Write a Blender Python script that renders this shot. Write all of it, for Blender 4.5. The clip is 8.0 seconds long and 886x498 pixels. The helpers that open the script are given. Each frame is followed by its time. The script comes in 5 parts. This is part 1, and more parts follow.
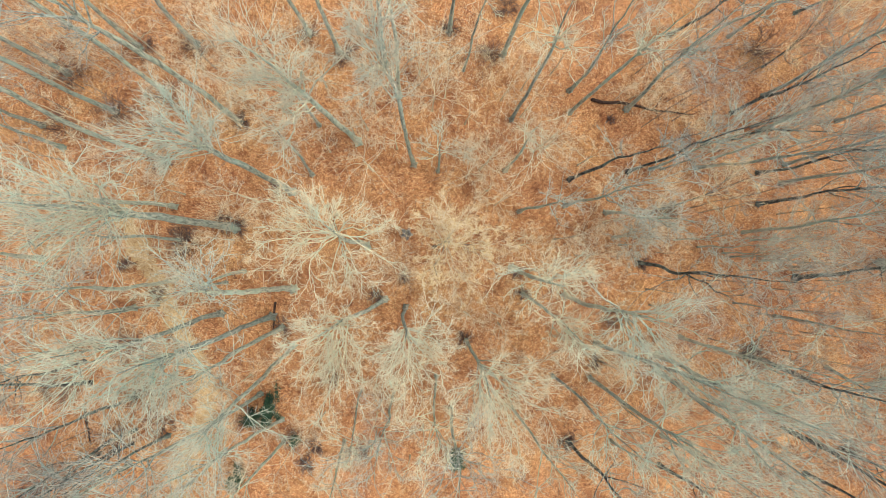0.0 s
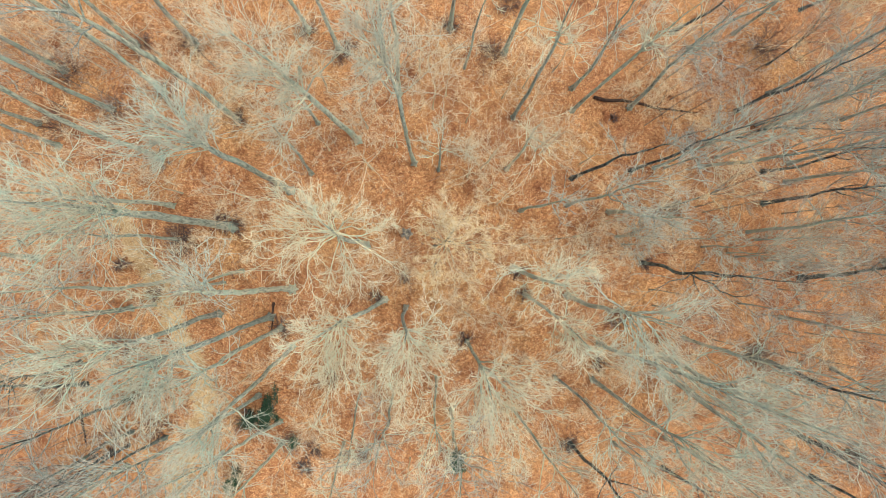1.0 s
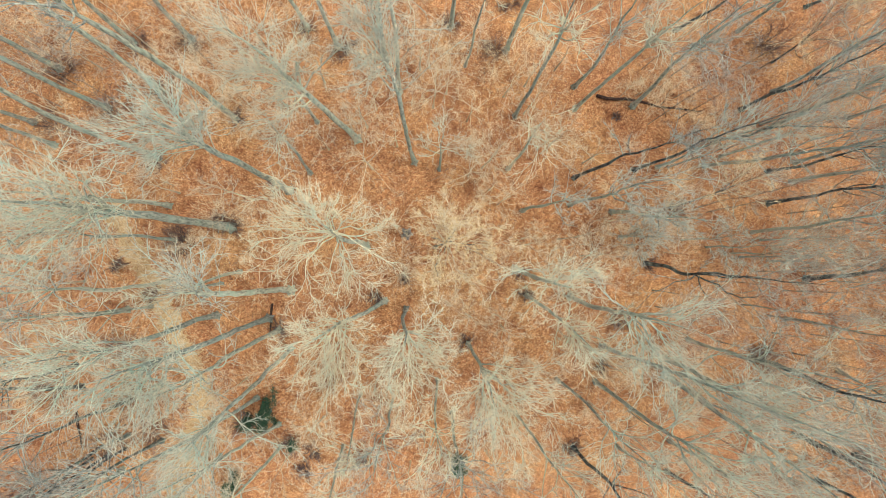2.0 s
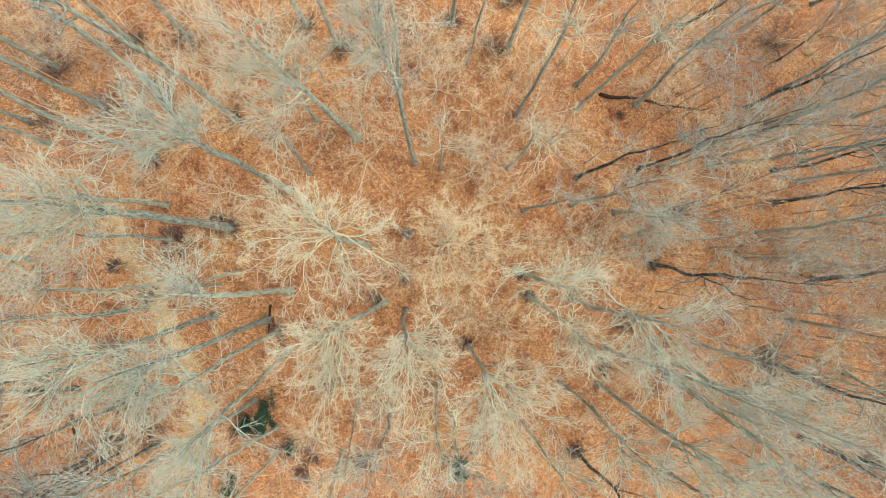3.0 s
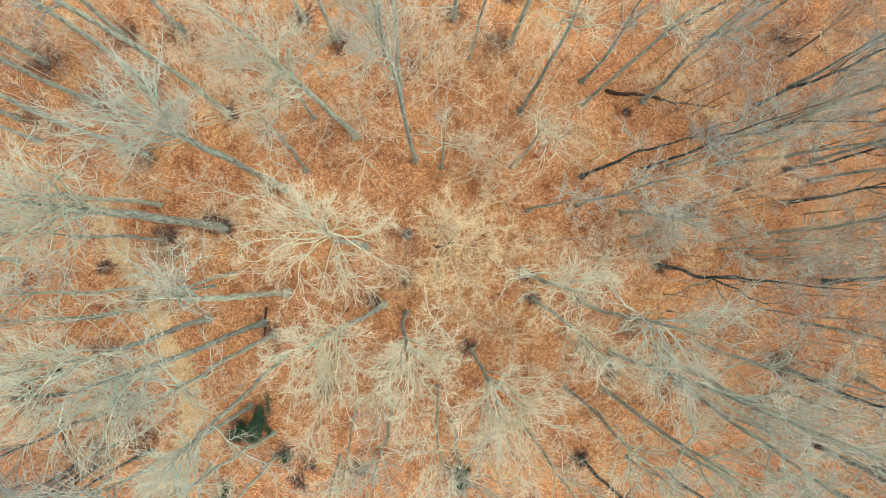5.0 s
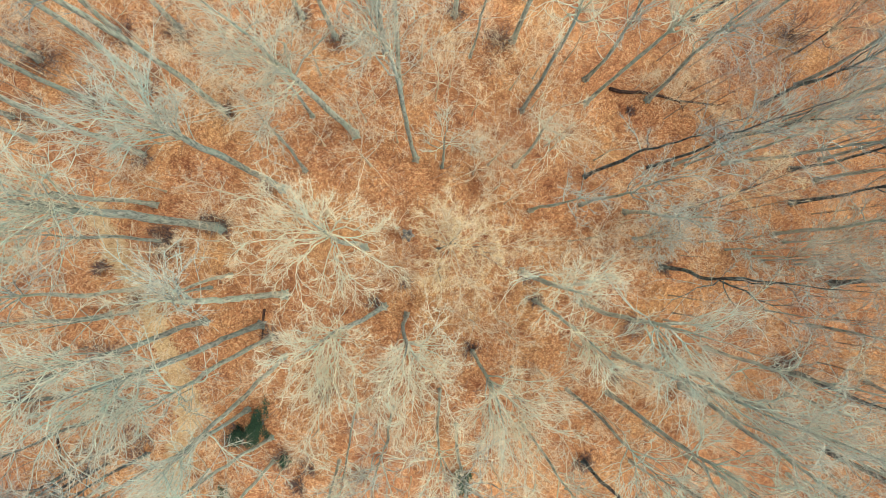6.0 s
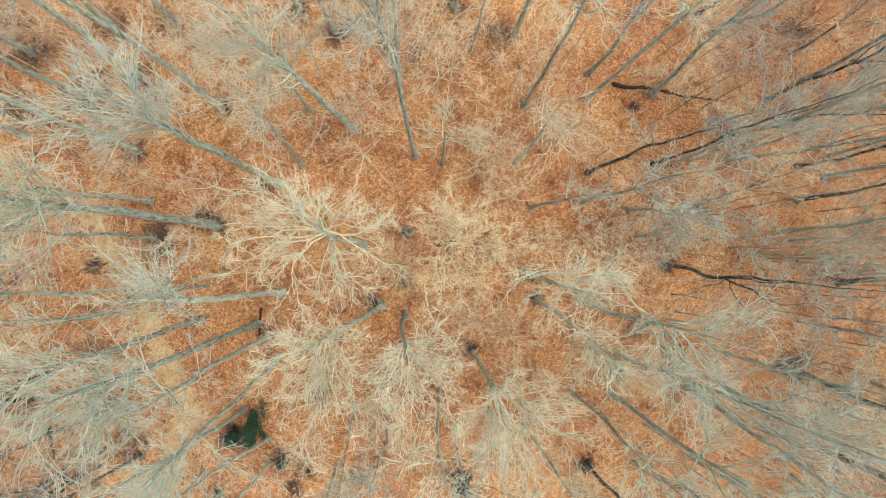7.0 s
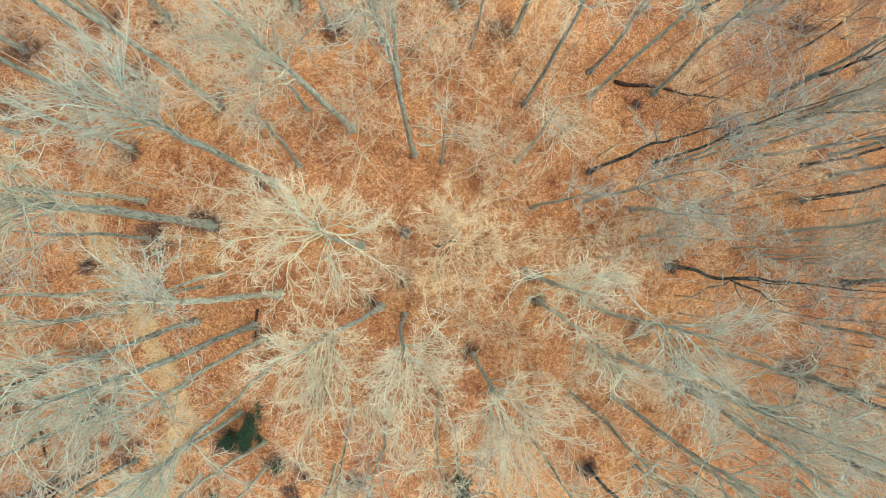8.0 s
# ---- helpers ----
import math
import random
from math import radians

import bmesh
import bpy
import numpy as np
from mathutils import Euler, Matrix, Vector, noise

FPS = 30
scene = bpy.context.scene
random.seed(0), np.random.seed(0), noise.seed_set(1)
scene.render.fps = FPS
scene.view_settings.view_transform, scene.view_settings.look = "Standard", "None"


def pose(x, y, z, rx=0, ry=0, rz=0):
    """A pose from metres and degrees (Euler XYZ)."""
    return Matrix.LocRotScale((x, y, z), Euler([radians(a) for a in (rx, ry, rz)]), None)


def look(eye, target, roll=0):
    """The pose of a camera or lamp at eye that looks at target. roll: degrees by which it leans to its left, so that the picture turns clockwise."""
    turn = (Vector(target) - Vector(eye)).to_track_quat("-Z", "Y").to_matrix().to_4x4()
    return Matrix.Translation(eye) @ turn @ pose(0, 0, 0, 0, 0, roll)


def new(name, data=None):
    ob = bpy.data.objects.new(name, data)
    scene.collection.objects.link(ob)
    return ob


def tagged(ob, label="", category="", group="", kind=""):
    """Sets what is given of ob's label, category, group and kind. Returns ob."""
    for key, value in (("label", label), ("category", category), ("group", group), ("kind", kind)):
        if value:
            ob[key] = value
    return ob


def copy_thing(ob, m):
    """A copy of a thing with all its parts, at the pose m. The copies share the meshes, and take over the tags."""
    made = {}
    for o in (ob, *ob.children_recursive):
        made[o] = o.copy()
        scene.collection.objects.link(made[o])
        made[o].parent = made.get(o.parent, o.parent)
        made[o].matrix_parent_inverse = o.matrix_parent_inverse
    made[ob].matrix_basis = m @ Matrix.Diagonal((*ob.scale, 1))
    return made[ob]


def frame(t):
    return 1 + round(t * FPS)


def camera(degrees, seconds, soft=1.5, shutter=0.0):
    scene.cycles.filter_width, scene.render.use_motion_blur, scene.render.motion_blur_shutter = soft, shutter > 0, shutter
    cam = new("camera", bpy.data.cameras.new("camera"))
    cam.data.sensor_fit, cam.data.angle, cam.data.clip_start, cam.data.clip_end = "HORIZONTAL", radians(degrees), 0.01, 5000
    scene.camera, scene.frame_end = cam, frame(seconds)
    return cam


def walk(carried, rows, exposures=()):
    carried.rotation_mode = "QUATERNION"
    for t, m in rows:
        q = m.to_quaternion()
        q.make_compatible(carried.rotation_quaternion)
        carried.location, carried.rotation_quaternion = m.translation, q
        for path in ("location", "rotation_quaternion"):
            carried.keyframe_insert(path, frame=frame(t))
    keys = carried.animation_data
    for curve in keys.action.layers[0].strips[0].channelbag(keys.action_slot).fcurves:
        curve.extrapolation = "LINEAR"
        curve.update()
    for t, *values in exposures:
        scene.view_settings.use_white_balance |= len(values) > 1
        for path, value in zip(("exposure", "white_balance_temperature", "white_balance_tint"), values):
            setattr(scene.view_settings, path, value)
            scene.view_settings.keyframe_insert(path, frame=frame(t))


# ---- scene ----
# A drone sinks slowly over a leafless beech wood in late autumn, looking almost straight down.

# ---- camera ----
cam = camera(75.0, 8.0, soft=0.72)
PATH = [
    (0.0, 0.000, 0.000, 47.000, 1.553, -2.600, 0.000),
    (0.5, 0.016, -0.021, 46.698, 1.558, -2.567, 0.018),
    (1.0, 0.029, -0.036, 46.396, 1.588, -2.534, 0.025),
    (1.5, 0.036, -0.042, 46.096, 1.624, -2.511, 0.011),
    (3.0, 0.049, -0.024, 45.153, 1.708, -2.434, 0.033),
    (3.5, 0.053, -0.008, 44.837, 1.694, -2.417, 0.074),
    (4.0, 0.060, 0.016, 44.505, 1.670, -2.395, 0.100),
    (4.5, 0.060, 0.047, 44.161, 1.681, -2.377, 0.106),
    (6.0, 0.025, 0.134, 43.069, 1.754, -2.365, 0.093),
    (6.5, 0.024, 0.138, 42.699, 1.670, -2.350, 0.097),
    (7.0, 0.044, 0.134, 42.330, 1.558, -2.377, 0.147),
    (7.5, 0.074, 0.145, 41.985, 1.592, -2.402, 0.157),
    (8.0, 0.108, 0.155, 41.635, 1.601, -2.395, 0.152),
]
walk(cam, [(t, pose(x, y, z, rx, ry, rz)) for t, x, y, z, rx, ry, rz in PATH],
     exposures=[(0.0, 0.43, 6720, 1), (8.0, 0.43, 6720, 1)])

# ---- light: thin overcast, high and soft ----
world = bpy.data.worlds.new("overcast_sky")
scene.world = world
world.use_nodes = True
wn = world.node_tree
sky = wn.nodes.new("ShaderNodeTexSky")
sky.sky_type = "NISHITA"
sky.sun_disc = False
sky.sun_elevation = radians(70)
sky.sun_rotation = radians(95)
sky.dust_density = 7.0
sky.air_density = 1.0
wn.nodes["Background"].inputs["Strength"].default_value = 0.15
wn.links.new(sky.outputs["Color"], wn.nodes["Background"].inputs["Color"])
sun_data = bpy.data.lights.new("sun", "SUN")
sun_data.energy = 0.9
sun_data.angle = radians(40)
sun_data.color = (1.0, 0.96, 0.90)
sun = new("sun", sun_data)
# the light comes from the way the sky's sun stands
sun.matrix_world = look((60 * math.sin(radians(95)), 60 * math.cos(radians(95)), 165), (0, 0, 0))


# ---- materials ----
class Nodes:
    """A small builder of node materials."""

    def __init__(self, name, roughness):
        self.mat = bpy.data.materials.new(name)
        self.mat.use_nodes = True
        self.tree = self.mat.node_tree
        self.bsdf = self.tree.nodes["Principled BSDF"]
        self.bsdf.inputs["Roughness"].default_value = roughness
        self.bsdf.inputs["Specular IOR Level"].default_value = 0.25

    def add(self, kind, **props):
        n = self.tree.nodes.new(kind)
        for key, value in props.items():
            setattr(n, key, value)
        return n

    def link(self, a, b):
        self.tree.links.new(a, b)

    def place(self):
        return self.add("ShaderNodeNewGeometry").outputs["Position"]

    def noise(self, vector, scale, detail=3.0, rough=0.55):
        n = self.add("ShaderNodeTexNoise")
        n.inputs["Scale"].default_value = scale
        n.inputs["Detail"].default_value = detail
        n.inputs["Roughness"].default_value = rough
        self.link(vector, n.inputs["Vector"])
        return n.outputs["Fac"]

    def ramp(self, fac, *stops):
        n = self.add("ShaderNodeValToRGB")
        el = n.color_ramp.elements
        while len(el) < len(stops):
            el.new(0.5)
        for e, (at, col) in zip(el, stops):
            e.position, e.color = at, (*col, 1)
        self.link(fac, n.inputs["Fac"])
        return n.outputs["Color"]

    def mix(self, fac, a, b, blend="MIX"):
        n = self.add("ShaderNodeMix", data_type="RGBA", blend_type=blend)
        for sock, value in ((n.inputs["Factor"], fac), (n.inputs[6], a), (n.inputs[7], b)):
            if isinstance(value, (int, float)):
                sock.default_value = value
            elif isinstance(value, tuple):
                sock.default_value = (*value, 1)
            else:
                self.link(value, sock)
        return n.outputs[2]

    def stretch(self, vector, x, y, z):
        n = self.add("ShaderNodeMapping")
        n.inputs["Scale"].default_value = (x, y, z)
        self.link(vector, n.inputs["Vector"])
        return n.outputs["Vector"]

    def bump(self, height, strength, distance):
        n = self.add("ShaderNodeBump")
        n.inputs["Strength"].default_value = strength
        n.inputs["Distance"].default_value = distance
        self.link(height, n.inputs["Height"])
        self.link(n.outputs["Normal"], self.bsdf.inputs["Normal"])

    def done(self, color):
        self.link(color, self.bsdf.inputs["Base Color"])
        return self.mat


def litter_material():
    """Fallen beech leaves: red-brown to gold, with dark patches that also paint shade under crowns."""
    n = Nodes("leaf_litter_ground", 0.85)
    p = n.place()
    patch = n.ramp(n.noise(p, 0.16, 4), (0.34, (0.273, 0.110, 0.059)), (0.5, (0.413, 0.197, 0.091)), (0.66, (0.505, 0.303, 0.134)))
    cells = n.add("ShaderNodeTexVoronoi")
    cells.inputs["Scale"].default_value = 14.0
    n.link(p, cells.inputs["Vector"])
    bw = n.add("ShaderNodeSeparateColor")
    n.link(cells.outputs["Color"], bw.inputs["Color"])
    # leaf tones; the end stops also paint dark gaps and pale highlights
    leaf = n.ramp(bw.outputs[0], (0.0, (0.061, 0.021, 0.013)), (0.3, (0.280, 0.118, 0.054)), (0.72, (0.509, 0.261, 0.120)), (1.0, (0.713, 0.523, 0.316)))
    col = n.mix(0.62, patch, leaf)
    # uneven litter tone, with the crowns' shade on the floor painted in
    mottled = n.ramp(n.noise(p, 0.55, 5, 0.65), (0.33, (0.55, 0.41, 0.36)), (0.45, (1.0, 0.97, 0.95)), (0.62, (1.22, 1.21, 1.17)))
    col = n.mix(0.9, col, mottled, "MULTIPLY")
    clump = n.ramp(n.noise(p, 3.2, 4, 0.7), (0.34, (0.60, 0.55, 0.52)), (0.50, (0.98, 0.97, 0.95)), (0.66, (1.2, 1.18, 1.14)))
    col = n.mix(0.9, col, clump, "MULTIPLY")
    n.bump(cells.outputs["Distance"], 0.8, 0.05)
    return n.done(col)


def pale_strip_material():
    """Pale litter with darker crumbs, its paleness painting a low crown's haze."""
    n = Nodes("pale_strip_litter", 0.9)
    p = n.place()
    col = n.ramp(n.noise(p, 1.1, 4, 0.6), (0.36, (0.36, 0.23, 0.12)), (0.52, (0.52, 0.37, 0.20)), (0.68, (0.64, 0.49, 0.29)))
    fine = n.noise(p, 16.0, 4, 0.7)
    col = n.mix(0.9, col, n.ramp(fine, (0.35, (0.62, 0.56, 0.50)), (0.5, (0.98, 0.97, 0.95)), (0.66, (1.2, 1.18, 1.14))), "MULTIPLY")
    n.bump(fine, 0.7, 0.03)
    return n.done(col)


def leaf_material(name, *stops):
    n = Nodes(name, 0.7)
    pick = n.add("ShaderNodeNewGeometry").outputs["Random Per Island"]
    col = n.ramp(pick, *stops)
    wide = n.ramp(n.noise(n.place(), 0.25, 3), (0.35, (0.72, 0.66, 0.62)), (0.65, (1.1, 1.1, 1.05)))
    return n.done(n.mix(1.0, col, wide, "MULTIPLY"))


def bark_material(name, dark, mid, pale, lichen, share):
    """Smooth grey beech bark with darker streaks and pale green lichen."""
    n = Nodes(name, 0.8)
    p = n.place()
    own = n.add("ShaderNodeObjectInfo").outputs["Random"]
    grain = n.noise(n.stretch(p, 5, 5, 1.2), 1.6, 5, 0.65)
    col = n.ramp(grain, (0.37, dark), (0.50, mid), (0.63, pale))
    moss = n.ramp(n.noise(p, 0.9, 4, 0.6), (0.52 - share, (0, 0, 0)), (0.66 - share, (1, 1, 1)))
    col = n.mix(n.mix(0.7, (0.0, 0.0, 0.0), moss), col, lichen)
    tone = n.ramp(own, (0.0, (0.72, 0.74, 0.78)), (1.0, (1.12, 1.10, 1.05)))
    col = n.mix(1.0, col, tone, "MULTIPLY")
    n.bump(grain, 0.5, 0.02)
    return n.done(col)


def twig_material(name, dark, pale):
    n = Nodes(name, 0.75)
    pick = n.add("ShaderNodeNewGeometry").outputs["Random Per Island"]
    own = n.add("ShaderNodeObjectInfo").outputs["Random"]
    col = n.ramp(pick, (0.0, dark), (1.0, pale))
    tone = n.ramp(own, (0.0, (0.85, 0.87, 0.92)), (1.0, (1.1, 1.07, 1.0)))
    return n.done(n.mix(1.0, col, tone, "MULTIPLY"))


LITTER = litter_material()
PALE_STRIP = pale_strip_material()
LOOSE = leaf_material("dry_beech_leaf", (0.0, (0.062, 0.022, 0.014)), (0.28, (0.304, 0.128, 0.061)), (0.6, (0.535, 0.293, 0.144)), (0.85, (0.678, 0.448, 0.262)), (1.0, (0.785, 0.636, 0.464)))
STRAW = leaf_material("bleached_straw", (0.0, (0.34, 0.23, 0.12)), (0.4, (0.56, 0.42, 0.24)), (1.0, (0.74, 0.60, 0.38)))
GOLD = leaf_material("golden_leaf", (0.0, (0.42, 0.28, 0.13)), (0.4, (0.70, 0.54, 0.30)), (1.0, (0.92, 0.80, 0.55)))
GREEN = leaf_material("evergreen_leaf", (0.0, (0.016, 0.045, 0.030)), (0.6, (0.030, 0.085, 0.050)), (1.0, (0.06, 0.13, 0.075)))
BARK = bark_material("beech_bark", (0.17, 0.205, 0.18), (0.41, 0.48, 0.42), (0.60, 0.66, 0.57), (0.40, 0.56, 0.49), 0.03)
DARK_BARK = bark_material("dark_bark", (0.024, 0.028, 0.030), (0.095, 0.110, 0.112), (0.26, 0.31, 0.30), (0.19, 0.30, 0.29), 0.02)
# beech bark made paler: the sky's light on the limbs is in its colour
LIMB_BARK = bark_material("skylit_limb_bark", (0.42, 0.44, 0.35), (0.64, 0.66, 0.53), (0.82, 0.82, 0.67), (0.50, 0.68, 0.60), 0.02)
# on dark trunks its paleness paints the top light onto the limbs
GREY_LIMB = bark_material("grey_limb_bark", (0.20, 0.24, 0.23), (0.42, 0.48, 0.44), (0.64, 0.70, 0.63), (0.38, 0.58, 0.55), 0.0)
COOL_LIMB = bark_material("lichened_limb_bark", (0.33, 0.39, 0.34), (0.53, 0.60, 0.51), (0.72, 0.77, 0.66), (0.40, 0.62, 0.56), 0.03)
COOL_TWIG = twig_material("grey_green_twig", (0.48, 0.43, 0.32), (0.74, 0.68, 0.53))
TWIG = twig_material("beech_twig", (0.56, 0.47, 0.33), (0.84, 0.75, 0.56))
DARK_TWIG = twig_material("dark_twig", (0.24, 0.22, 0.20), (0.52, 0.49, 0.43))
BRUSH_TWIG = twig_material("brown_twig", (0.36, 0.32, 0.28), (0.62, 0.56, 0.49))
BRUSH_LIMB = bark_material("brown_limb_bark", (0.20, 0.17, 0.14), (0.34, 0.30, 0.25), (0.50, 0.46, 0.38), (0.32, 0.38, 0.34), -0.05)
GREY_TWIG = twig_material("grey_twig", (0.44, 0.40, 0.33), (0.70, 0.65, 0.54))
TAN_LIMB = bark_material("tan_limb_bark", (0.50, 0.45, 0.33), (0.68, 0.62, 0.47), (0.82, 0.76, 0.60), (0.58, 0.62, 0.51), -0.05)
TAN_TWIG = twig_material("tan_twig", (0.62, 0.51, 0.35), (0.88, 0.78, 0.57))
STICK = twig_material("dead_stick", (0.06, 0.04, 0.035), (0.42, 0.37, 0.30))
BRUSH = twig_material("bramble_shade_stem", (0.07, 0.045, 0.042), (0.23, 0.16, 0.145))
GREY_WOOD = bark_material("weathered_wood", (0.13, 0.13, 0.14), (0.26, 0.26, 0.26), (0.40, 0.39, 0.37), (0.24, 0.28, 0.25), -0.05)
DEAD = bark_material("wet_dead_wood", (0.020, 0.011, 0.010), (0.045, 0.024, 0.020), (0.10, 0.060, 0.045), (0.07, 0.05, 0.04), -0.1)


# ---- mesh helpers ----
def mesh_from(name, verts, faces, material, smooth=False):
    """A mesh from arrays of places and of faces, each group of faces with one number of corners."""
    me = bpy.data.meshes.new(name)
    verts = np.ascontiguousarray(verts, dtype=np.float32)
    loops = np.concatenate([f.ravel() for f in faces]).astype(np.int32)
    sizes = np.concatenate([np.full(len(f), f.shape[1], np.int32) for f in faces])
    me.vertices.add(len(verts))
    me.vertices.foreach_set("co", verts.ravel())
    me.loops.add(len(loops))
    me.loops.foreach_set("vertex_index", loops)
    me.polygons.add(len(sizes))
    me.polygons.foreach_set("loop_start", np.concatenate([[0], np.cumsum(sizes)[:-1]]).astype(np.int32))
    me.polygons.foreach_set("loop_total", sizes)
    me.polygons.foreach_set("use_smooth", np.full(len(sizes), smooth))
    me.update(calc_edges=True)
    me.materials.append(material)
    return me


def child(name, me, parent, label="", kind=""):
    ob = new(name, me)
    ob.parent = parent
    return tagged(ob, label=label, kind=kind)


def unit(v):
    return v / np.maximum(np.linalg.norm(v, axis=-1, keepdims=True), 1e-9)


def tubes(lines, radii, sides):
    """Tapered tubes along N lines of K places; each ends in a point. Returns places and faces."""
    n, k, _ = lines.shape
    way = np.empty_like(lines)
    way[:, 1:-1] = lines[:, 2:] - lines[:, :-2]
    way[:, 0], way[:, -1] = lines[:, 1] - lines[:, 0], lines[:, -1] - lines[:, -2]
    way = unit(way)
    ref = np.where(np.abs(way[:, :1, 2:3]) < 0.9, np.array([0, 0, 1.0]), np.array([1.0, 0, 0]))
    a = unit(np.cross(way, ref))
    b = np.cross(way, a)
    ang = np.arange(sides) * 2 * np.pi / sides
    ring = a[:, :-1, None] * np.cos(ang)[:, None] + b[:, :-1, None] * np.sin(ang)[:, None]
    body = lines[:, :-1, None] + ring * radii[:, :-1, None, None]
    per = (k - 1) * sides + 1
    verts = np.concatenate([body.reshape(n, -1, 3), lines[:, -1:]], axis=1).reshape(-1, 3)
    i, j = np.arange(k - 2)[:, None] * sides, np.arange(sides)[None]
    nx = (j + 1) % sides
    quad = np.stack([i + j, i + nx, i + sides + nx, i + sides + j], -1).reshape(-1, 4)
    j = np.arange(sides)
    tip = np.stack([(k - 2) * sides + j, (k - 2) * sides + (j + 1) % sides, np.full(sides, per - 1)], -1)
    off = (np.arange(n) * per)[:, None, None]
    faces = [(tip[None] + off).reshape(-1, 3)]
    if k > 2:
        faces.insert(0, (quad[None] + off).reshape(-1, 4))
    return verts, faces


def merged(*made):
    verts, faces, at = [], [], 0
    for v, f in made:
        verts.append(v)
        faces += [g + at for g in f]
        at += len(v)
    return np.concatenate(verts), faces


def sprout(rng, lines, radii, count, first, ratio, spread, lift, bend, points, thin, flat=0.0):
    """Side shoots on each of the lines: count of them from the share first of its length on. flat: how far they spread level, in sprays."""
    n, k, _ = lines.shape
    u = first + (0.99 - first) * (np.arange(count)[None] + rng.random((n, count))) / count
    f = u * (k - 1)
    i = np.minimum(f.astype(int), k - 2)
    w = (f - i)[..., None]
    rows = np.arange(n)[:, None]
    at = lines[rows, i] * (1 - w) + lines[rows, i + 1] * w
    tan = unit(lines[rows, i + 1] - lines[rows, i])
    rad = radii[rows, i] * (1 - w[..., 0]) + radii[rows, i + 1] * w[..., 0]
    total = np.linalg.norm(np.diff(lines, axis=1), axis=2).sum(1)
    turn = np.where((np.arange(count)[None] + rng.integers(0, 2, (n, 1))) % 2 == 0, 1.0, -1.0)[..., None]
    side = unit(np.cross(tan, rng.normal(size=tan.shape) + np.array([0, 0, flat]))) * turn
    ang = spread * (0.6 + 0.7 * rng.random((n, count)))[..., None]
    go = unit(tan * np.cos(ang) + side * np.sin(ang) + np.array([0, 0, lift]))
    length = total[:, None] * ratio * (1.15 - 0.6 * u) * (0.6 + 0.8 * rng.random((n, count)))
    m = n * count
    at, go, length = at.reshape(m, 3), go.reshape(m, 3), length.reshape(m)
    # each shoot arcs one way, with small kinks on it
    arc = rng.normal(size=(m, 3)) * bend * 0.55
    out = np.empty((m, points, 3))
    out[:, 0] = at
    step = (length / (points - 1))[:, None]
    for q in range(1, points):
        out[:, q] = out[:, q - 1] + go * step
        go = unit(go + arc + rng.normal(size=go.shape) * bend * 0.7 + np.array([0, 0, lift * 0.4]))
    taper = np.linspace(1, 0.3, points)
    r = np.minimum(rad.reshape(m) * 0.7, thin)[:, None] * taper[None]
    return out, r


def ground_height(x, y):
    """Soft swells of the forest floor."""
    return 0.10 * np.sin(x * 0.21 + 1.0) * np.cos(y * 0.17) + 0.05 * np.sin(x * 0.63 + y * 0.41)


# ---- the wood's floor ----
def forest_floor():
    inner = np.linspace(-60, 60, 161)
    reach = np.array([75, 100, 150, 250, 450, 900, 1600])
    axis = np.concatenate([-reach[::-1], inner, reach])
    gx, gy = np.meshgrid(axis, axis, indexing="ij")
    gz = ground_height(gx, gy)
    m = len(axis)
    i, j = np.meshgrid(np.arange(m - 1), np.arange(m - 1), indexing="ij")
    a = (i * m + j).ravel()
    quad = np.stack([a, a + m, a + m + 1, a + 1], -1)
    ob = new("ground", mesh_from("ground", np.stack([gx, gy, gz], -1).reshape(-1, 3), [quad], LITTER, True))
    return tagged(ob, "forest floor covered with orange-brown fallen beech leaves", "ground", kind="structure")


forest_floor()


def leaf_shapes(rng, at, size, tilt):
    """Small bent leaves, two triangles each, at the given places."""
    n = len(at)
    yaw = rng.random(n) * 2 * np.pi
    along = np.stack([np.cos(yaw), np.sin(yaw), rng.normal(size=n) * tilt], -1)
    along = unit(along)
    across = unit(np.stack([-np.sin(yaw), np.cos(yaw), rng.normal(size=n) * tilt], -1))
    size = (size * (0.7 + 0.6 * rng.random(n)))[:, None]
    up = np.cross(along, across)
    v = np.stack([at - along * size * 0.5, at + across * size * 0.3 + up * size * 0.12, at + along * size * 0.5, at - across * size * 0.3 + up * size * 0.12], 1)
    o = np.arange(n)[:, None] * 4
    return v.reshape(-1, 3), [np.concatenate([o + np.array([[0, 2, 1]]), o + np.array([[0, 3, 2]])])]


def loose_leaves():
    rng = np.random.default_rng(11)
    n = 90000
    xy = np.stack([rng.uniform(-42, 40, n), rng.uniform(-26, 28, n)], -1)
    z = ground_height(xy[:, 0], xy[:, 1]) + 0.03
    v, f = leaf_shapes(rng, np.column_stack([xy, z]), 0.095, 0.45)
    ob = new("fallen_leaves", mesh_from("fallen_leaves", v, f, LOOSE))
    tagged(ob, "dry orange and tan beech leaves lying loose on the ground", "leaves", kind="stuff")


loose_leaves()


# the line of a pale strip, added for the haze of a low crown
STRIP_LINE = [(-24.1, 5.1), (-22.8, 2.6), (-21.3, -0.2), (-20.2, -2.3), (-19.1, -4.6), (-18.1, -6.7), (-16.9, -8.8), (-16.6, -11.3), (-17.4, -13.8), (-18.4, -16.3), (-19.0, -19.2)]


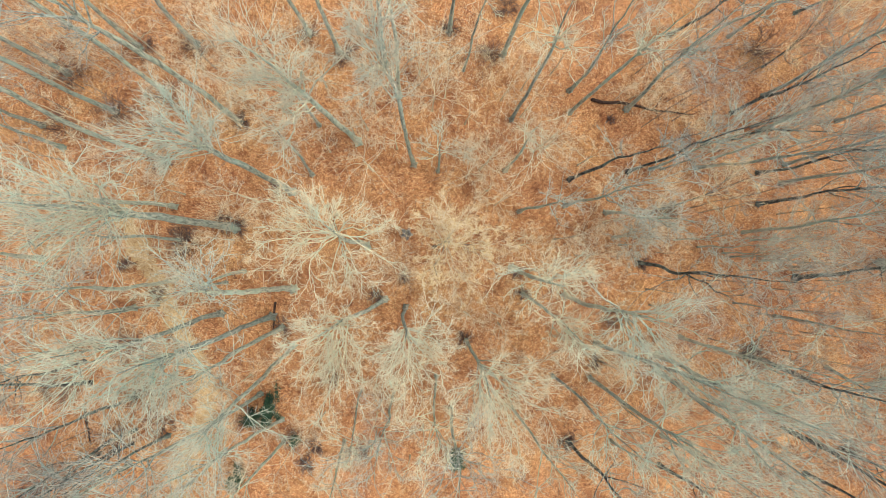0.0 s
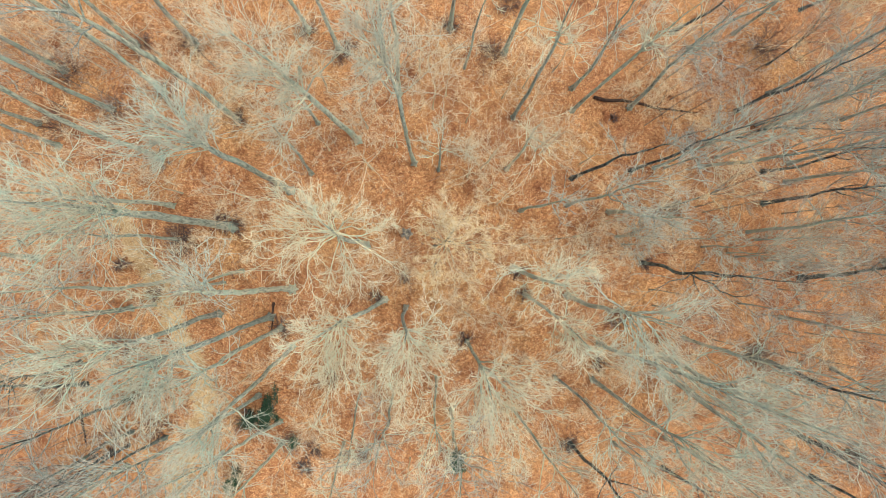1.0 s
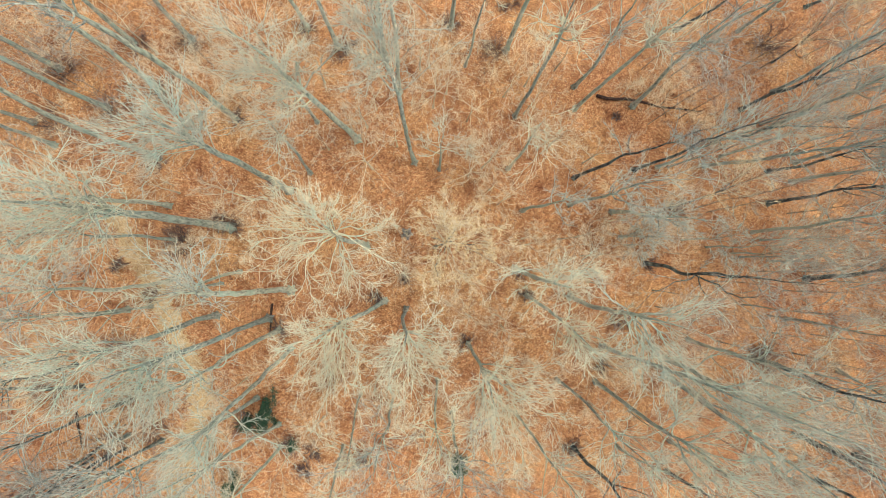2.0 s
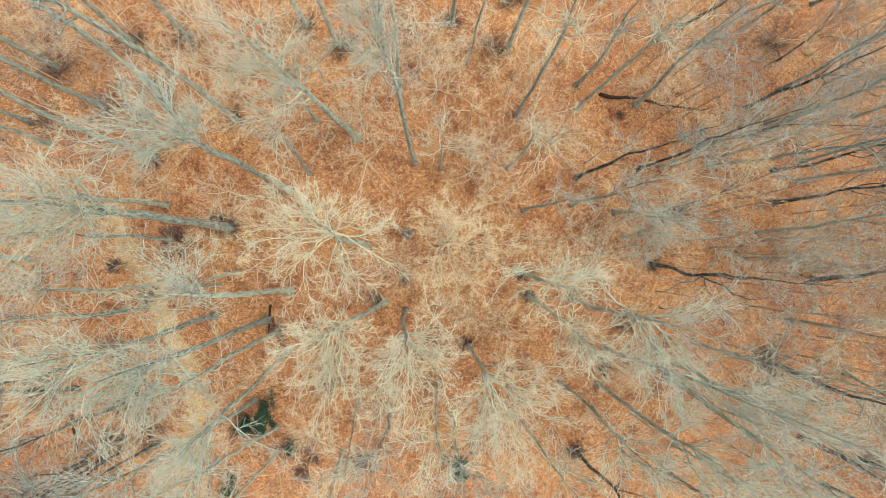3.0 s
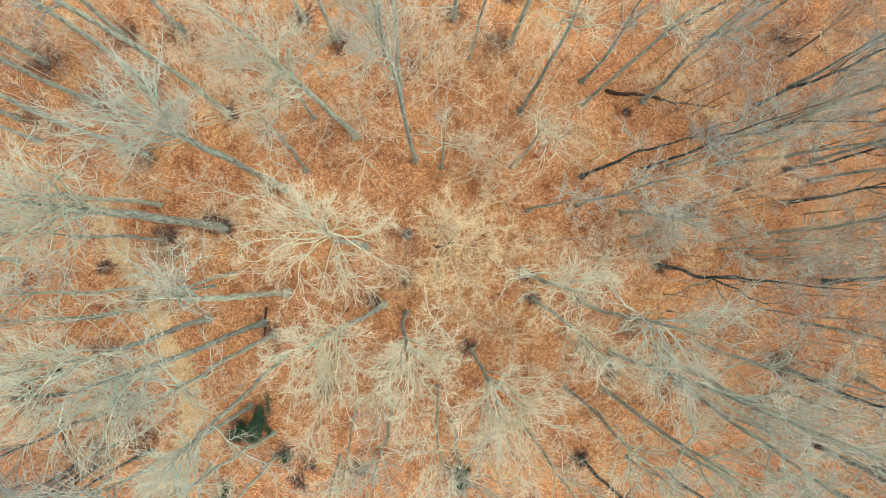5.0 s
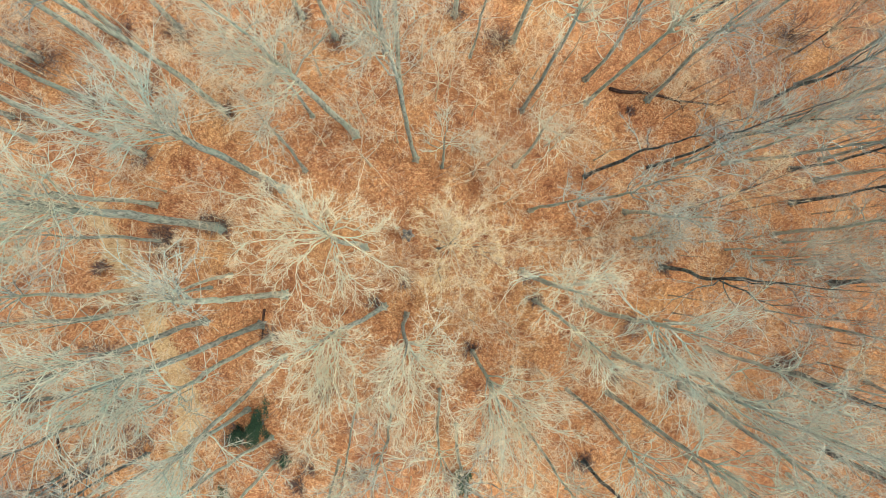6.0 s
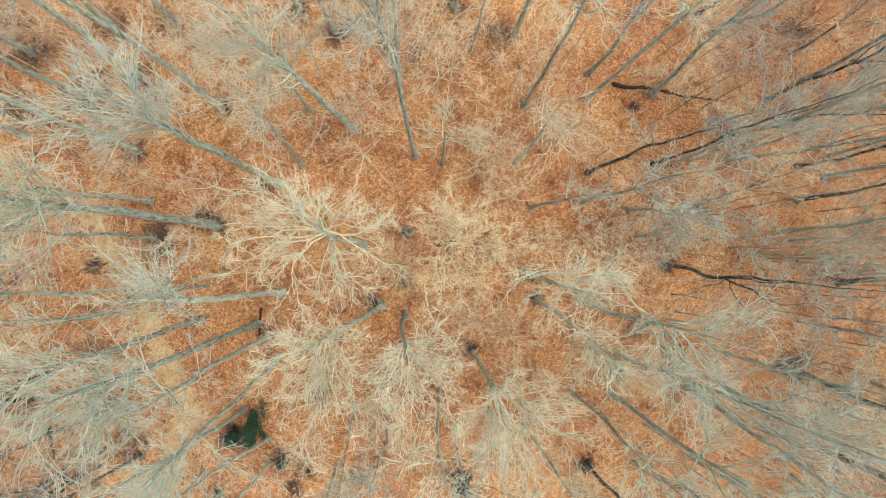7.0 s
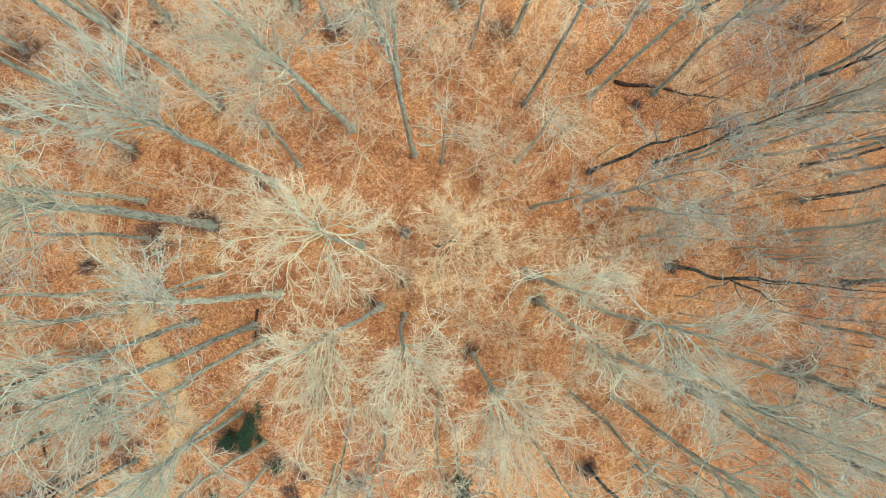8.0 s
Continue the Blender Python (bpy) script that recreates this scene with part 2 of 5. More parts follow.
def footpath():
    """A narrow added strip of pale litter for a crown's haze, ragged at the edges, half covered by leaves."""
    rng = np.random.default_rng(21)
    corners = np.array(STRIP_LINE)
    along = np.linspace(0, len(corners) - 1, 240)
    line = np.stack([np.interp(along, np.arange(len(corners)), corners[:, c]) for c in (0, 1)], -1)
    # round the corners off
    soft = np.ones(31) / 31
    line = np.stack([np.convolve(np.pad(line[:, c], 15, "edge"), soft, "valid") for c in (0, 1)], -1)
    way = unit(np.gradient(line, axis=0))
    side = np.stack([-way[:, 1], way[:, 0]], -1)
    wide = 0.78 + 0.16 * np.sin(along * 5.1) + 0.10 * np.sin(along * 13.7)
    cross = np.array([-1.0, -0.55, 0.0, 0.55, 1.0])
    ragged = 1 + 0.22 * rng.normal(size=(240, 5)) * np.abs(cross)
    flat = line[:, None] + side[:, None] * (cross * wide[:, None] * ragged)[..., None]
    z = ground_height(flat[..., 0], flat[..., 1]) + 0.020 - 0.006 * np.abs(cross)
    i, j = np.meshgrid(np.arange(239), np.arange(4), indexing="ij")
    a = (i * 5 + j).ravel()
    quad = np.stack([a, a + 1, a + 6, a + 5], -1)
    ob = new("footpath", mesh_from("footpath", np.concatenate([flat, z[..., None]], -1).reshape(-1, 3), [quad], PALE_STRIP, True))
    tagged(ob, "narrow strip of pale straw-coloured litter, added for a low crown's haze", "path", kind="structure")
    n = 9000
    k = rng.integers(0, 240, n)
    at = line[k] + side[k] * (rng.normal(size=n) * wide[k] * 0.85)[:, None] + rng.normal(size=(n, 2)) * 0.1
    v, f = leaf_shapes(rng, np.column_stack([at, ground_height(at[:, 0], at[:, 1]) + 0.035]), 0.10, 0.4)
    child("straw", mesh_from("straw", v, f, STRAW), ob, "pale dry straw and bleached leaves", kind="stuff")


footpath()


# ---- trees ----
def trunk_line(rng, height, lean, points, sway):
    s = np.linspace(0, 1, points)
    line = np.zeros((points, 3))
    line[:, 2] = s * height
    line[:, 0] = lean[0] * s ** 1.15
    line[:, 1] = lean[1] * s ** 1.15
    for a in (1, 2, 3):
        ph, d = rng.random() * 6.28, rng.random() * 6.28
        w = sway / a * (np.sin(a * 3.1 * s + ph) - math.sin(ph)) * np.minimum(1, s * 3)
        line[:, 0] += w * math.cos(d)
        line[:, 1] += w * math.sin(d)
    kink = np.cumsum(rng.normal(size=(points, 2)), 0) * sway * 0.22
    line[2:, :2] += (kink - kink[1])[2:]
    return line


def trunk_mesh(rng, line, radii, sides, material):
    """A tapered stem with a flared, lobed foot and slight bulges."""
    v, f = tubes(line[None], radii[None], sides)
    k = len(line)
    ang = np.arange(sides) * 2 * np.pi / sides
    lobes = rng.integers(4, 7)
    ph = rng.random() * 6.28
    ring = v[:-1].reshape(k - 1, sides, 3)
    centre = line[:-1, None]
    s = line[:-1, 2] / max(line[-1, 2], 1)
    flare = np.exp(-s * line[-1, 2] / 0.55)
    grow = 1 + flare[:, None] * (0.65 + 1.25 * np.maximum(0, np.cos(ang * lobes + ph))[None])
    grow += 0.06 * np.sin(ang[None] * 2 + s[:, None] * 22 + ph)
    ring = centre + (ring - centre) * grow[..., None]
    ring[0, :, 2] -= 0.25
    return mesh_from("trunk", np.concatenate([ring.reshape(-1, 3), v[-1:]]), f, material, True)


def beech(x, y, height, fork, lean, reach, girth, seed, style="pale", pull=(0, 0), boughs=12, dense=0.8, rise=1.6, limbs=()):
    """One bare tree. fork: height of the lowest limbs; lean: how far the top stands aside; reach: crown radius; girth: trunk diameter;
    pull: the way in which the crown grows fuller; limbs: known limbs, each as its height on the stem and the way to its tip."""
    rng = np.random.default_rng(seed)
    bark, limb_bark, twig = {"pale": (BARK, LIMB_BARK, TWIG), "cool": (BARK, COOL_LIMB, COOL_TWIG), "dark": (DARK_BARK, GREY_LIMB, DARK_TWIG), "grey": (BARK, GREY_LIMB, GREY_TWIG),
                             "gold": (DARK_BARK, TAN_LIMB, TAN_TWIG), "slim": (BARK, LIMB_BARK, TWIG), "low": (TAN_LIMB, TAN_LIMB, TAN_TWIG), "thicket": (BRUSH_LIMB, BRUSH_LIMB, BRUSH_TWIG)}[style]
    tree = new("beech_tree")
    tree.location = (x, y, float(ground_height(x, y)))
    points = 18
    line = trunk_line(rng, height, lean, points, {"dark": 0.017, "grey": 0.011}.get(style, 0.008) * height)
    line[1:3] = line[0] + (line[3] - line[0]) * (np.array([0.35, 0.9])[:, None] / line[3, 2])
    s = line[:, 2] / height
    over = np.clip((s - fork / height) / (1 - fork / height), 0, 1)
    radii = girth / 2 * (1 - 0.42 * s) * np.where(over > 0, 0.72 * (1 - over) ** 0.8 + 0.03, 1)
    child("trunk", trunk_mesh(rng, line, radii, 12, bark), tree)
    # limbs: most part from the stem close together, a few higher up
    n = boughs
    share = np.sort(np.concatenate([rng.random(n - n // 3) * 0.34, 0.3 + 0.55 * rng.random(n // 3)]))
    start = fork / height + (1 - fork / height) * share
    az = rng.random() * 6.28 + np.arange(n) * 2.4 + rng.normal(size=n) * 0.35
    fidx = np.interp(start, s, np.arange(points))
    i = np.minimum(fidx.astype(int), points - 2)
    w = (fidx - i)[:, None]
    at = line[i] * (1 - w) + line[i + 1] * w
    r0 = np.minimum(radii[i] * 0.65, 0.020 + 0.090 * girth)
    kl = 9
    go = np.stack([np.cos(az), np.sin(az), rise * (0.4 + 1.2 * rng.random(n))], -1)
    go[:, :2] += np.array(pull)[None]
    room = np.maximum(height * 0.94 - at[:, 2], 1.0)
    flat = np.linalg.norm(go[:, :2], axis=1)
    out = np.minimum(reach * (1.1 - 0.4 * share) * (0.5 + 0.55 * rng.random(n)), 1.1 * room * flat / go[:, 2])
    length = out / flat * np.linalg.norm(go, axis=1)
    go = unit(go)
    known = limbs
    limbs = np.empty((n, kl, 3))
    limbs[:, 0] = at
    droop = rng.normal(size=(n, 1)) * 0.04 + 0.02
    sweep = rng.normal(size=(n, 3)) * 0.07
    for q in range(1, kl):
        limbs[:, q] = limbs[:, q - 1] + go * (length / (kl - 1))[:, None]
        go = unit(go + sweep + rng.normal(size=go.shape) * 0.13 + np.array([[0, 0, 1.0]]) * droop)
    lr = np.maximum(r0, 0.012)[:, None] * np.linspace(1, 0.2, kl)[None]
    if known:
        given, rad = [], []
        u = np.linspace(0, 1, kl)[:, None]
        for h, dx, dy, dz in known:
            foot = np.array([np.interp(h, line[:, 2], line[:, c]) for c in range(3)])
            way = np.array([dx, dy, dz])
            size = np.linalg.norm(way)
            bow = rng.normal(size=3) * 0.05 * size
            wave = rng.normal(size=3) * 0.015 * size
            crook = rng.normal(size=(kl, 3)) * 0.021 * size * np.sin(u * math.pi)
            rising = np.stack([u[:, 0] ** 1.2, u[:, 0] ** 1.2, 1 - (1 - u[:, 0]) ** 1.6], -1)
            given.append(foot + way * rising + bow * np.sin(u * math.pi) + wave * np.sin(u * 7.5) + crook)
            r = min(np.interp(h, line[:, 2], radii) * 0.7, 0.022 + 0.0062 * size, 0.055)
            rad.append(r * np.linspace(1, 0.14, kl))
        limbs = np.concatenate([np.array(given), limbs[:2]], 0)
        lr = np.concatenate([np.array(rad), lr[:2]], 0)
    for q in range(len(limbs)):
        v, f = tubes(limbs[q:q + 1], lr[q:q + 1], 5)
        old = limbs[q, 0, 2] < 0.45 * height or (style == "gold" and q % 3 == 0)
        child("limb", mesh_from("limb", v, f, bark if old else limb_bark, True), tree)
    # the crown: branches, branchlets, twigs and the finest shoots
    lead = line[None, points - 8:]
    allines = np.concatenate([limbs[:, 1:], lead], 0)
    allrad = np.concatenate([lr[:, 1:], radii[None, points - 8:]], 0)
    low = style in ("low", "thicket")
    big = style in ("pale", "cool", "gold") and boughs >= 14
    lift = 0.03 if style == "low" else 0.10 if boughs >= 18 else 0.20
    lace = big and boughs >= 18
    c1, c2, c3, c4 = (8, 7, 4, 2) if lace else (8, 7, 3, 2) if big else (4, 4, 5, 1) if style == "low" else (4, 4, 4, 1) if low else (6, 4, 4, 1) if dense > 0.55 else (4, 3, 1, 1)
    curl = 1.15 if lace else 1.0
    b1, q1 = sprout(rng, allines, allrad, c1, 0.18, 0.43 if known else 0.46, 0.64, lift, 0.20 * curl, 7 if lace else 6 if big else 4, 0.026, 0.8)
    b2, q2 = sprout(rng, b1, q1, c2, 0.16, 0.45, 0.70, lift * 0.6, 0.28 * curl, 5 if lace else 3, 0.0110, 0.8)
    b3, q3 = sprout(rng, b2, q2, c3, 0.14, 0.55, 0.72, lift * 0.5, 0.34 * curl, 3 if lace else 2, 0.0060, 0.5)
    b4, q4 = sprout(rng, b3, q3, c4, 0.10, 0.80 if low else 0.62, 0.66, lift * 0.5, 0.3, 2, 0.0050, 0.3)
    v, f = merged(tubes(b1, np.maximum(q1, 0.0075 if low else 0.0155), 3), tubes(b2, np.maximum(q2, 0.0058 if low else 0.0100), 3))
    child("branchwork", mesh_from("branchwork", v, f, limb_bark, True), tree, kind="stuff")
    v, f = merged(tubes(b3, np.maximum(q3, 0.0068 if style == "thicket" else 0.0060), 3), tubes(b4, np.maximum(q4, 0.0064 if style == "thicket" else 0.0056 if low else 0.0048), 3))
    child("crown", mesh_from("crown", v, f, twig), tree, kind="stuff")
    if style == "gold":
        ends = np.concatenate([b4[:, 1], b3[:, -1]], 0)
        ends = ends[rng.random(len(ends)) < 0.75]
        v, f = leaf_shapes(rng, ends + rng.normal(size=ends.shape) * 0.025, 0.065, 0.45)
        child("foliage", mesh_from("foliage", v, f, GOLD), tree, "golden-tan leaves still hanging", kind="stuff")
    words = {"pale": "tall bare beech with pale grey branches over leaf litter", "dark": "tall bare tree with a dark mottled trunk",
             "cool": "tall bare beech with grey-green lichened limbs", "grey": "bare grey beech with a thin smoky crown", "gold": "young beech still holding golden-tan autumn leaves",
             "slim": "slender young bare beech with a fine tan crown",
             "thicket": "low bare young tree with a thicket of brown twigs",
             "low": "low bare understorey beech with a haze of tan twigs"}
    if style == "pale" and girth > 0.34:
        words["pale"] = "thick-trunked tall bare beech with a wide crown of pale limbs"
    elif style == "pale" and math.hypot(*lean) > 2.4:
        words["pale"] = "leaning bare beech with pale grey-green branches over leaf litter"
    elif style == "dark" and math.hypot(*lean) > 2.0:
        words["dark"] = "leaning bare tree with a dark mottled crooked trunk"
    return tagged(tree, words[style], "tree", "trees of the wood")


# each tree: place, height, lowest limb, lean, crown radius, trunk diameter
beech(-14.62, 2.98, 27.0, 15.7, (-0.11, -0.70), 5.0, 0.56, 1, "cool", pull=(-0.5, 0.1), dense=0.72, boughs=16, limbs=((14.5, -2.1, 1.2, 6.5), (17.0, -1.4, -0.1, 5.9), (15.4, -0.2, 0.2, 9.3), (17.9, -1.6, -1.9, 3.6), (16.4, 0.5, -2.5, 7.0), (14.9, -0.9, -3.1, 5.4), (17.3, 0.9, -2.2, 4.8), (15.8, 3.0, -2.6, 8.1), (18.3, -1.7, -0.4, 2.5), (16.7, -1.4, -1.3, 5.9), (15.2, 1.5, 0.7, 9.3), (17.7, 0.3, 1.5, 3.7), (16.2, 3.3, 0.5, 7.0), (14.6, 2.7, 0.3, 5.4), (17.1, 2.0, 1.1, 4.8),))
beech(-10.07, 5.87, 26.0, 19.0, (0.00, 0.04), 2.7, 0.42, 2, "cool", pull=(-0.3, 0.2), dense=0.72, boughs=16, limbs=((18.5, -2.5, 0.3, 4.1), (20.0, -2.0, -0.5, 3.7), (19.1, -0.9, -1.1, 5.7), (20.6, -1.6, 0.9, 2.3), (19.7, -0.7, 1.1, 4.4), (18.7, -1.4, 2.1, 3.4), (20.3, -0.3, 1.6, 3.0), (19.3, 0.7, 0.9, 5.1), (20.9, -1.8, -1.0, 1.6), (19.9, -0.2, -1.3, 3.7), (18.9, 1.7, 0.1, 5.8), (20.5, 0.7, 0.2, 2.3),))
beech(-4.73, 9.96, 26.0, 15.0, (-2.20, -1.39), 4.5, 0.42, 3, "pale", pull=(-0.3, -0.1), boughs=16, limbs=((13.0, -3.2, 0.3, 5.2), (16.7, -2.0, -0.8, 3.7), (14.4, -1.1, -0.7, 8.2), (18.1, -1.2, 1.3, 0.8), (15.8, -1.2, -2.0, 5.2), (13.5, -2.1, -2.2, 3.8), (17.2, -0.5, -1.6, 2.3), (15.0, 0.6, -0.6, 6.8), (18.7, 0.9, 1.2, 0.8), (16.4, 0.0, -2.0, 3.8), (14.1, 1.0, -3.7, 8.3), (17.8, -0.6, 2.1, 0.8), (15.5, -2.4, 1.1, 5.3), (13.2, -4.8, 3.0, 3.9), (16.9, 1.6, -0.3, 2.4),))
beech(-0.22, 8.15, 27.0, 18.0, (-1.45, -0.23), 3.2, 0.30, 204, "pale", boughs=14, limbs=((20.5, -2.1, 1.2, 3.2), (22.7, -1.5, -0.2, 2.3), (21.3, -1.2, 0.4, 5.0), (23.5, -1.0, -0.4, 0.8), (22.2, -0.5, -1.0, 3.2), (20.8, 0.1, 0.8, 2.4), (23.0, -0.7, -1.7, 1.5), (21.6, -1.1, -1.8, 4.1), (23.8, -1.3, 1.8, 0.8), (22.5, -0.2, 1.7, 2.4), (21.1, 1.0, -0.0, 5.0),))
beech(-1.43, 13.81, 25.0, 15.8, (0.22, 0.05), 3.0, 0.31, 5, "slim")
beech(-2.54, 16.35, 25.0, 10.1, (-0.33, -0.09), 3.0, 0.31, 6, "pale", limbs=((20.0, 1.7, -6.3, 3.4), (20.3, 0.4, -7.2, 3.7), (20.6, 1.0, -6.9, 4.0), (20.9, 2.0, -7.3, 2.8), (20.0, 0.8, -6.8, 4.3),))
# six trees in grey bark, which paints the darker upper left edge
beech(-14.26, 11.48, 26.0, 19.0, (-0.29, -0.35), 3.5, 0.38, 7, "grey", dense=0.72)
beech(-20.00, 13.65, 25.0, 18.0, (-0.05, -0.03), 3.5, 0.35, 8, "grey", dense=0.72)
beech(-22.23, 17.42, 25.0, 16.0, (-0.22, -0.39), 3.0, 0.35, 9, "grey", dense=0.72)
beech(-17.68, 17.63, 24.0, 15.0, (0.23, 0.15), 3.0, 0.35, 10, "grey", dense=0.72)
beech(-8.65, 18.72, 24.0, 14.0, (-1.64, -0.87), 3.0, 0.31, 11, "grey")
beech(-6.27, 17.23, 24.0, 14.0, (0.24, 0.06), 3.5, 0.31, 12, "grey")
beech(2.65, 19.16, 24.0, 5.3, (-0.52, 0.10), 3.0, 0.31, 13, "grey", dense=0.72)
beech(3.81, 15.99, 20.0, 10.5, (0.52, -0.15), 2.2, 0.18, 14, "slim")
beech(7.09, 17.31, 24.0, 9.6, (0.72, -0.33), 3.0, 0.35, 15, "grey", dense=0.72)
beech(7.78, 11.96, 22.0, 16.3, (-0.54, 0.34), 2.8, 0.26, 16, "pale", limbs=((16.0, -1.6, -1.3, 2.4), (16.3, -1.1, -0.8, 2.7), (16.6, -0.3, -1.3, 3.0), (16.9, 0.5, -1.4, 1.8), (16.0, 0.0, -2.5, 3.3), (16.3, -1.6, -2.2, 2.1), (16.6, -0.7, -0.5, 2.4),))
beech(12.59, 14.38, 21.0, 8.4, (-1.08, 0.39), 2.6, 0.26, 17, "grey", dense=0.72)
beech(12.64, 12.58, 21.0, 13.4, (0.67, -0.70), 2.8, 0.27, 18, "pale", limbs=((13.5, -1.5, -0.6, 3.4), (13.8, -0.7, -0.5, 3.7), (14.1, -0.4, -1.3, 4.0), (14.4, -0.8, -2.1, 2.8), (13.5, -2.5, -1.5, 4.3), (13.8, 0.5, 0.0, 3.1), (14.1, -1.5, 0.0, 3.4),))
beech(17.39, 12.87, 21.0, 8.1, (-0.39, 0.50), 2.8, 0.29, 19, "grey", dense=0.72, limbs=((12.0, -1.4, -2.7, 4.4), (12.3, -1.1, -2.1, 4.7), (12.6, -2.6, -3.8, 5.0), (12.9, -2.7, -2.3, 3.8), (12.0, -0.7, -2.8, 5.3), (12.3, -3.1, -3.1, 4.1),))
beech(12.60, 7.03, 20.0, 8.0, (1.26, 0.54), 2.2, 0.26, 20, "dark", dense=0.72, limbs=((15.0, -1.0, -0.4, 2.4), (15.3, -0.4, -0.2, 2.7), (15.6, -0.9, -1.3, 3.0), (15.9, -1.4, 0.1, 1.8), (15.0, -0.3, -0.8, 3.3),))
beech(7.20, 7.70, 16.0, 8.7, (-0.22, 0.21), 2.4, 0.23, 21, "slim", limbs=((11.0, -0.5, 0.2, 2.4), (11.3, 0.6, -1.4, 2.7), (11.6, -0.1, -2.4, 3.0), (11.9, 1.0, -0.4, 1.8), (11.0, -1.0, -1.4, 3.3),))
beech(8.36, 4.35, 17.0, 8.5, (0.14, -0.26), 2.4, 0.23, 22, "grey", dense=0.72, limbs=((12.0, -0.5, 0.0, 1.9), (12.3, 0.6, -0.4, 2.2), (12.6, -0.5, -1.3, 2.5), (12.9, -1.0, -0.9, 1.3), (12.0, -1.5, 0.0, 2.8), (12.3, 1.1, 0.2, 1.6),))
beech(12.21, 4.83, 20.0, 10.0, (0.11, -0.35), 2.4, 0.23, 23, "grey", dense=0.72)
beech(17.44, 7.68, 22.0, 8.8, (0.04, -0.04), 2.4, 0.22, 24, "dark", dense=0.72)
beech(15.61, 4.33, 15.0, 7.5, (0.39, -1.92), 2.2, 0.27, 25, "grey", dense=0.72)
beech(18.42, 0.17, 22.0, 8.8, (0.01, -1.03), 3.0, 0.26, 26, "dark", dense=0.72, limbs=((9.0, 0.1, -0.9, 7.4), (9.3, 0.0, -1.3, 7.7), (9.0, 0.6, 1.0, 0.9), (9.3, -5.1, -2.3, 1.2),))
beech(7.74, -0.20, 19.0, 12.0, (-0.10, -1.02), 3.2, 0.36, 27, "pale", pull=(0.15, -0.3), rise=1.2, boughs=16, limbs=((11.0, -2.3, -0.8, 2.1), (12.5, -1.8, -1.8, 1.7), (11.6, 2.0, 1.4, 3.7), (13.1, 3.1, 0.9, 0.8), (12.2, 2.7, 0.2, 2.4), (11.2, 2.5, 0.4, 1.4), (12.8, 1.0, 1.3, 1.0), (11.8, 0.0, 0.8, 3.1), (13.4, 2.1, -0.6, 0.8), (12.4, -1.0, -1.4, 1.7),))
beech(8.66, -2.37, 19.0, 11.0, (-0.60, -1.51), 3.0, 0.26, 28, "pale", pull=(0.2, -0.2), boughs=14, limbs=((9.5, -1.1, -1.1, 2.9), (12.3, -0.7, -1.1, 1.8), (10.6, -0.0, -1.8, 5.2), (13.3, 1.2, -2.2, 0.8), (11.6, 1.5, -0.8, 2.9), (9.9, 1.4, -0.1, 1.8), (12.7, 2.9, 1.0, 0.8), (11.0, -0.7, 0.6, 4.1), (13.7, -2.0, 0.8, 0.8), (12.0, 0.0, -1.4, 1.9),))
beech(12.17, -2.47, 21.0, 13.0, (-0.09, -0.45), 4.0, 0.34, 29, "cool", boughs=16, limbs=((12.5, -0.6, -2.8, 2.8), (14.4, -0.7, -3.3, 2.4), (13.2, 0.0, -3.0, 5.1), (15.1, 1.5, -4.8, 0.8), (13.9, -0.0, -4.7, 3.3), (12.8, 3.2, -4.1, 1.9), (14.6, 3.3, -4.6, 1.6), (13.5, -2.4, -1.4, 4.2), (15.3, 1.9, -2.3, 0.8), (14.2, 3.7, 0.7, 2.4), (13.0, -0.7, -1.2, 5.1), (14.9, 2.4, 0.2, 0.8),))
beech(14.73, -6.46, 23.0, 12.0, (0.15, 0.45), 3.4, 0.32, 30, "cool", boughs=14, limbs=((11.0, 3.4, -1.1, 6.2), (14.7, 1.4, -2.2, 4.7), (12.4, 1.7, -0.5, 9.2), (16.1, 3.5, 0.0, 1.7), (13.8, 0.3, -2.6, 6.2), (11.5, 6.9, -2.7, 4.8),))
beech(11.10, -9.06, 20.0, 12.7, (-0.38, -0.42), 2.6, 0.22, 31, "cool")
beech(14.24, -9.32, 21.0, 12.4, (-0.28, -0.39), 2.8, 0.31, 32, "cool", boughs=14)
beech(12.33, -14.35, 22.0, 8.4, (-0.37, -0.25), 2.8, 0.26, 33, "dark", dense=0.72)
beech(4.02, -6.17, 19.0, 12.0, (-0.42, -0.47), 3.4, 0.26, 34, "pale", pull=(0.1, -0.9), rise=1.1, dense=0.8, boughs=18, limbs=((8.0, 4.1, 0.6, 4.0), (11.7, 3.0, 0.6, 2.1), (9.4, 2.5, 0.1, 6.3), (13.1, 1.2, 1.4, 0.8), (10.8, -1.1, -0.5, 3.6), (8.5, -0.2, -3.2, 2.7), (12.2, 0.3, -3.9, 0.9), (10.0, 0.6, -3.8, 5.0), (13.7, 1.4, -3.2, 0.8), (11.4, -1.0, -3.5, 2.3), (9.1, -0.9, -2.3, 6.4), (12.8, 1.8, -5.1, 0.8), (10.5, 2.0, -1.0, 3.7), (8.2, 3.5, -2.6, 2.8), (11.9, 4.8, -2.7, 1.0), (9.6, 2.1, -4.8, 5.1),))
beech(7.70, -11.55, 20.0, 9.8, (0.08, 0.09), 3.0, 0.19, 35, "slim")
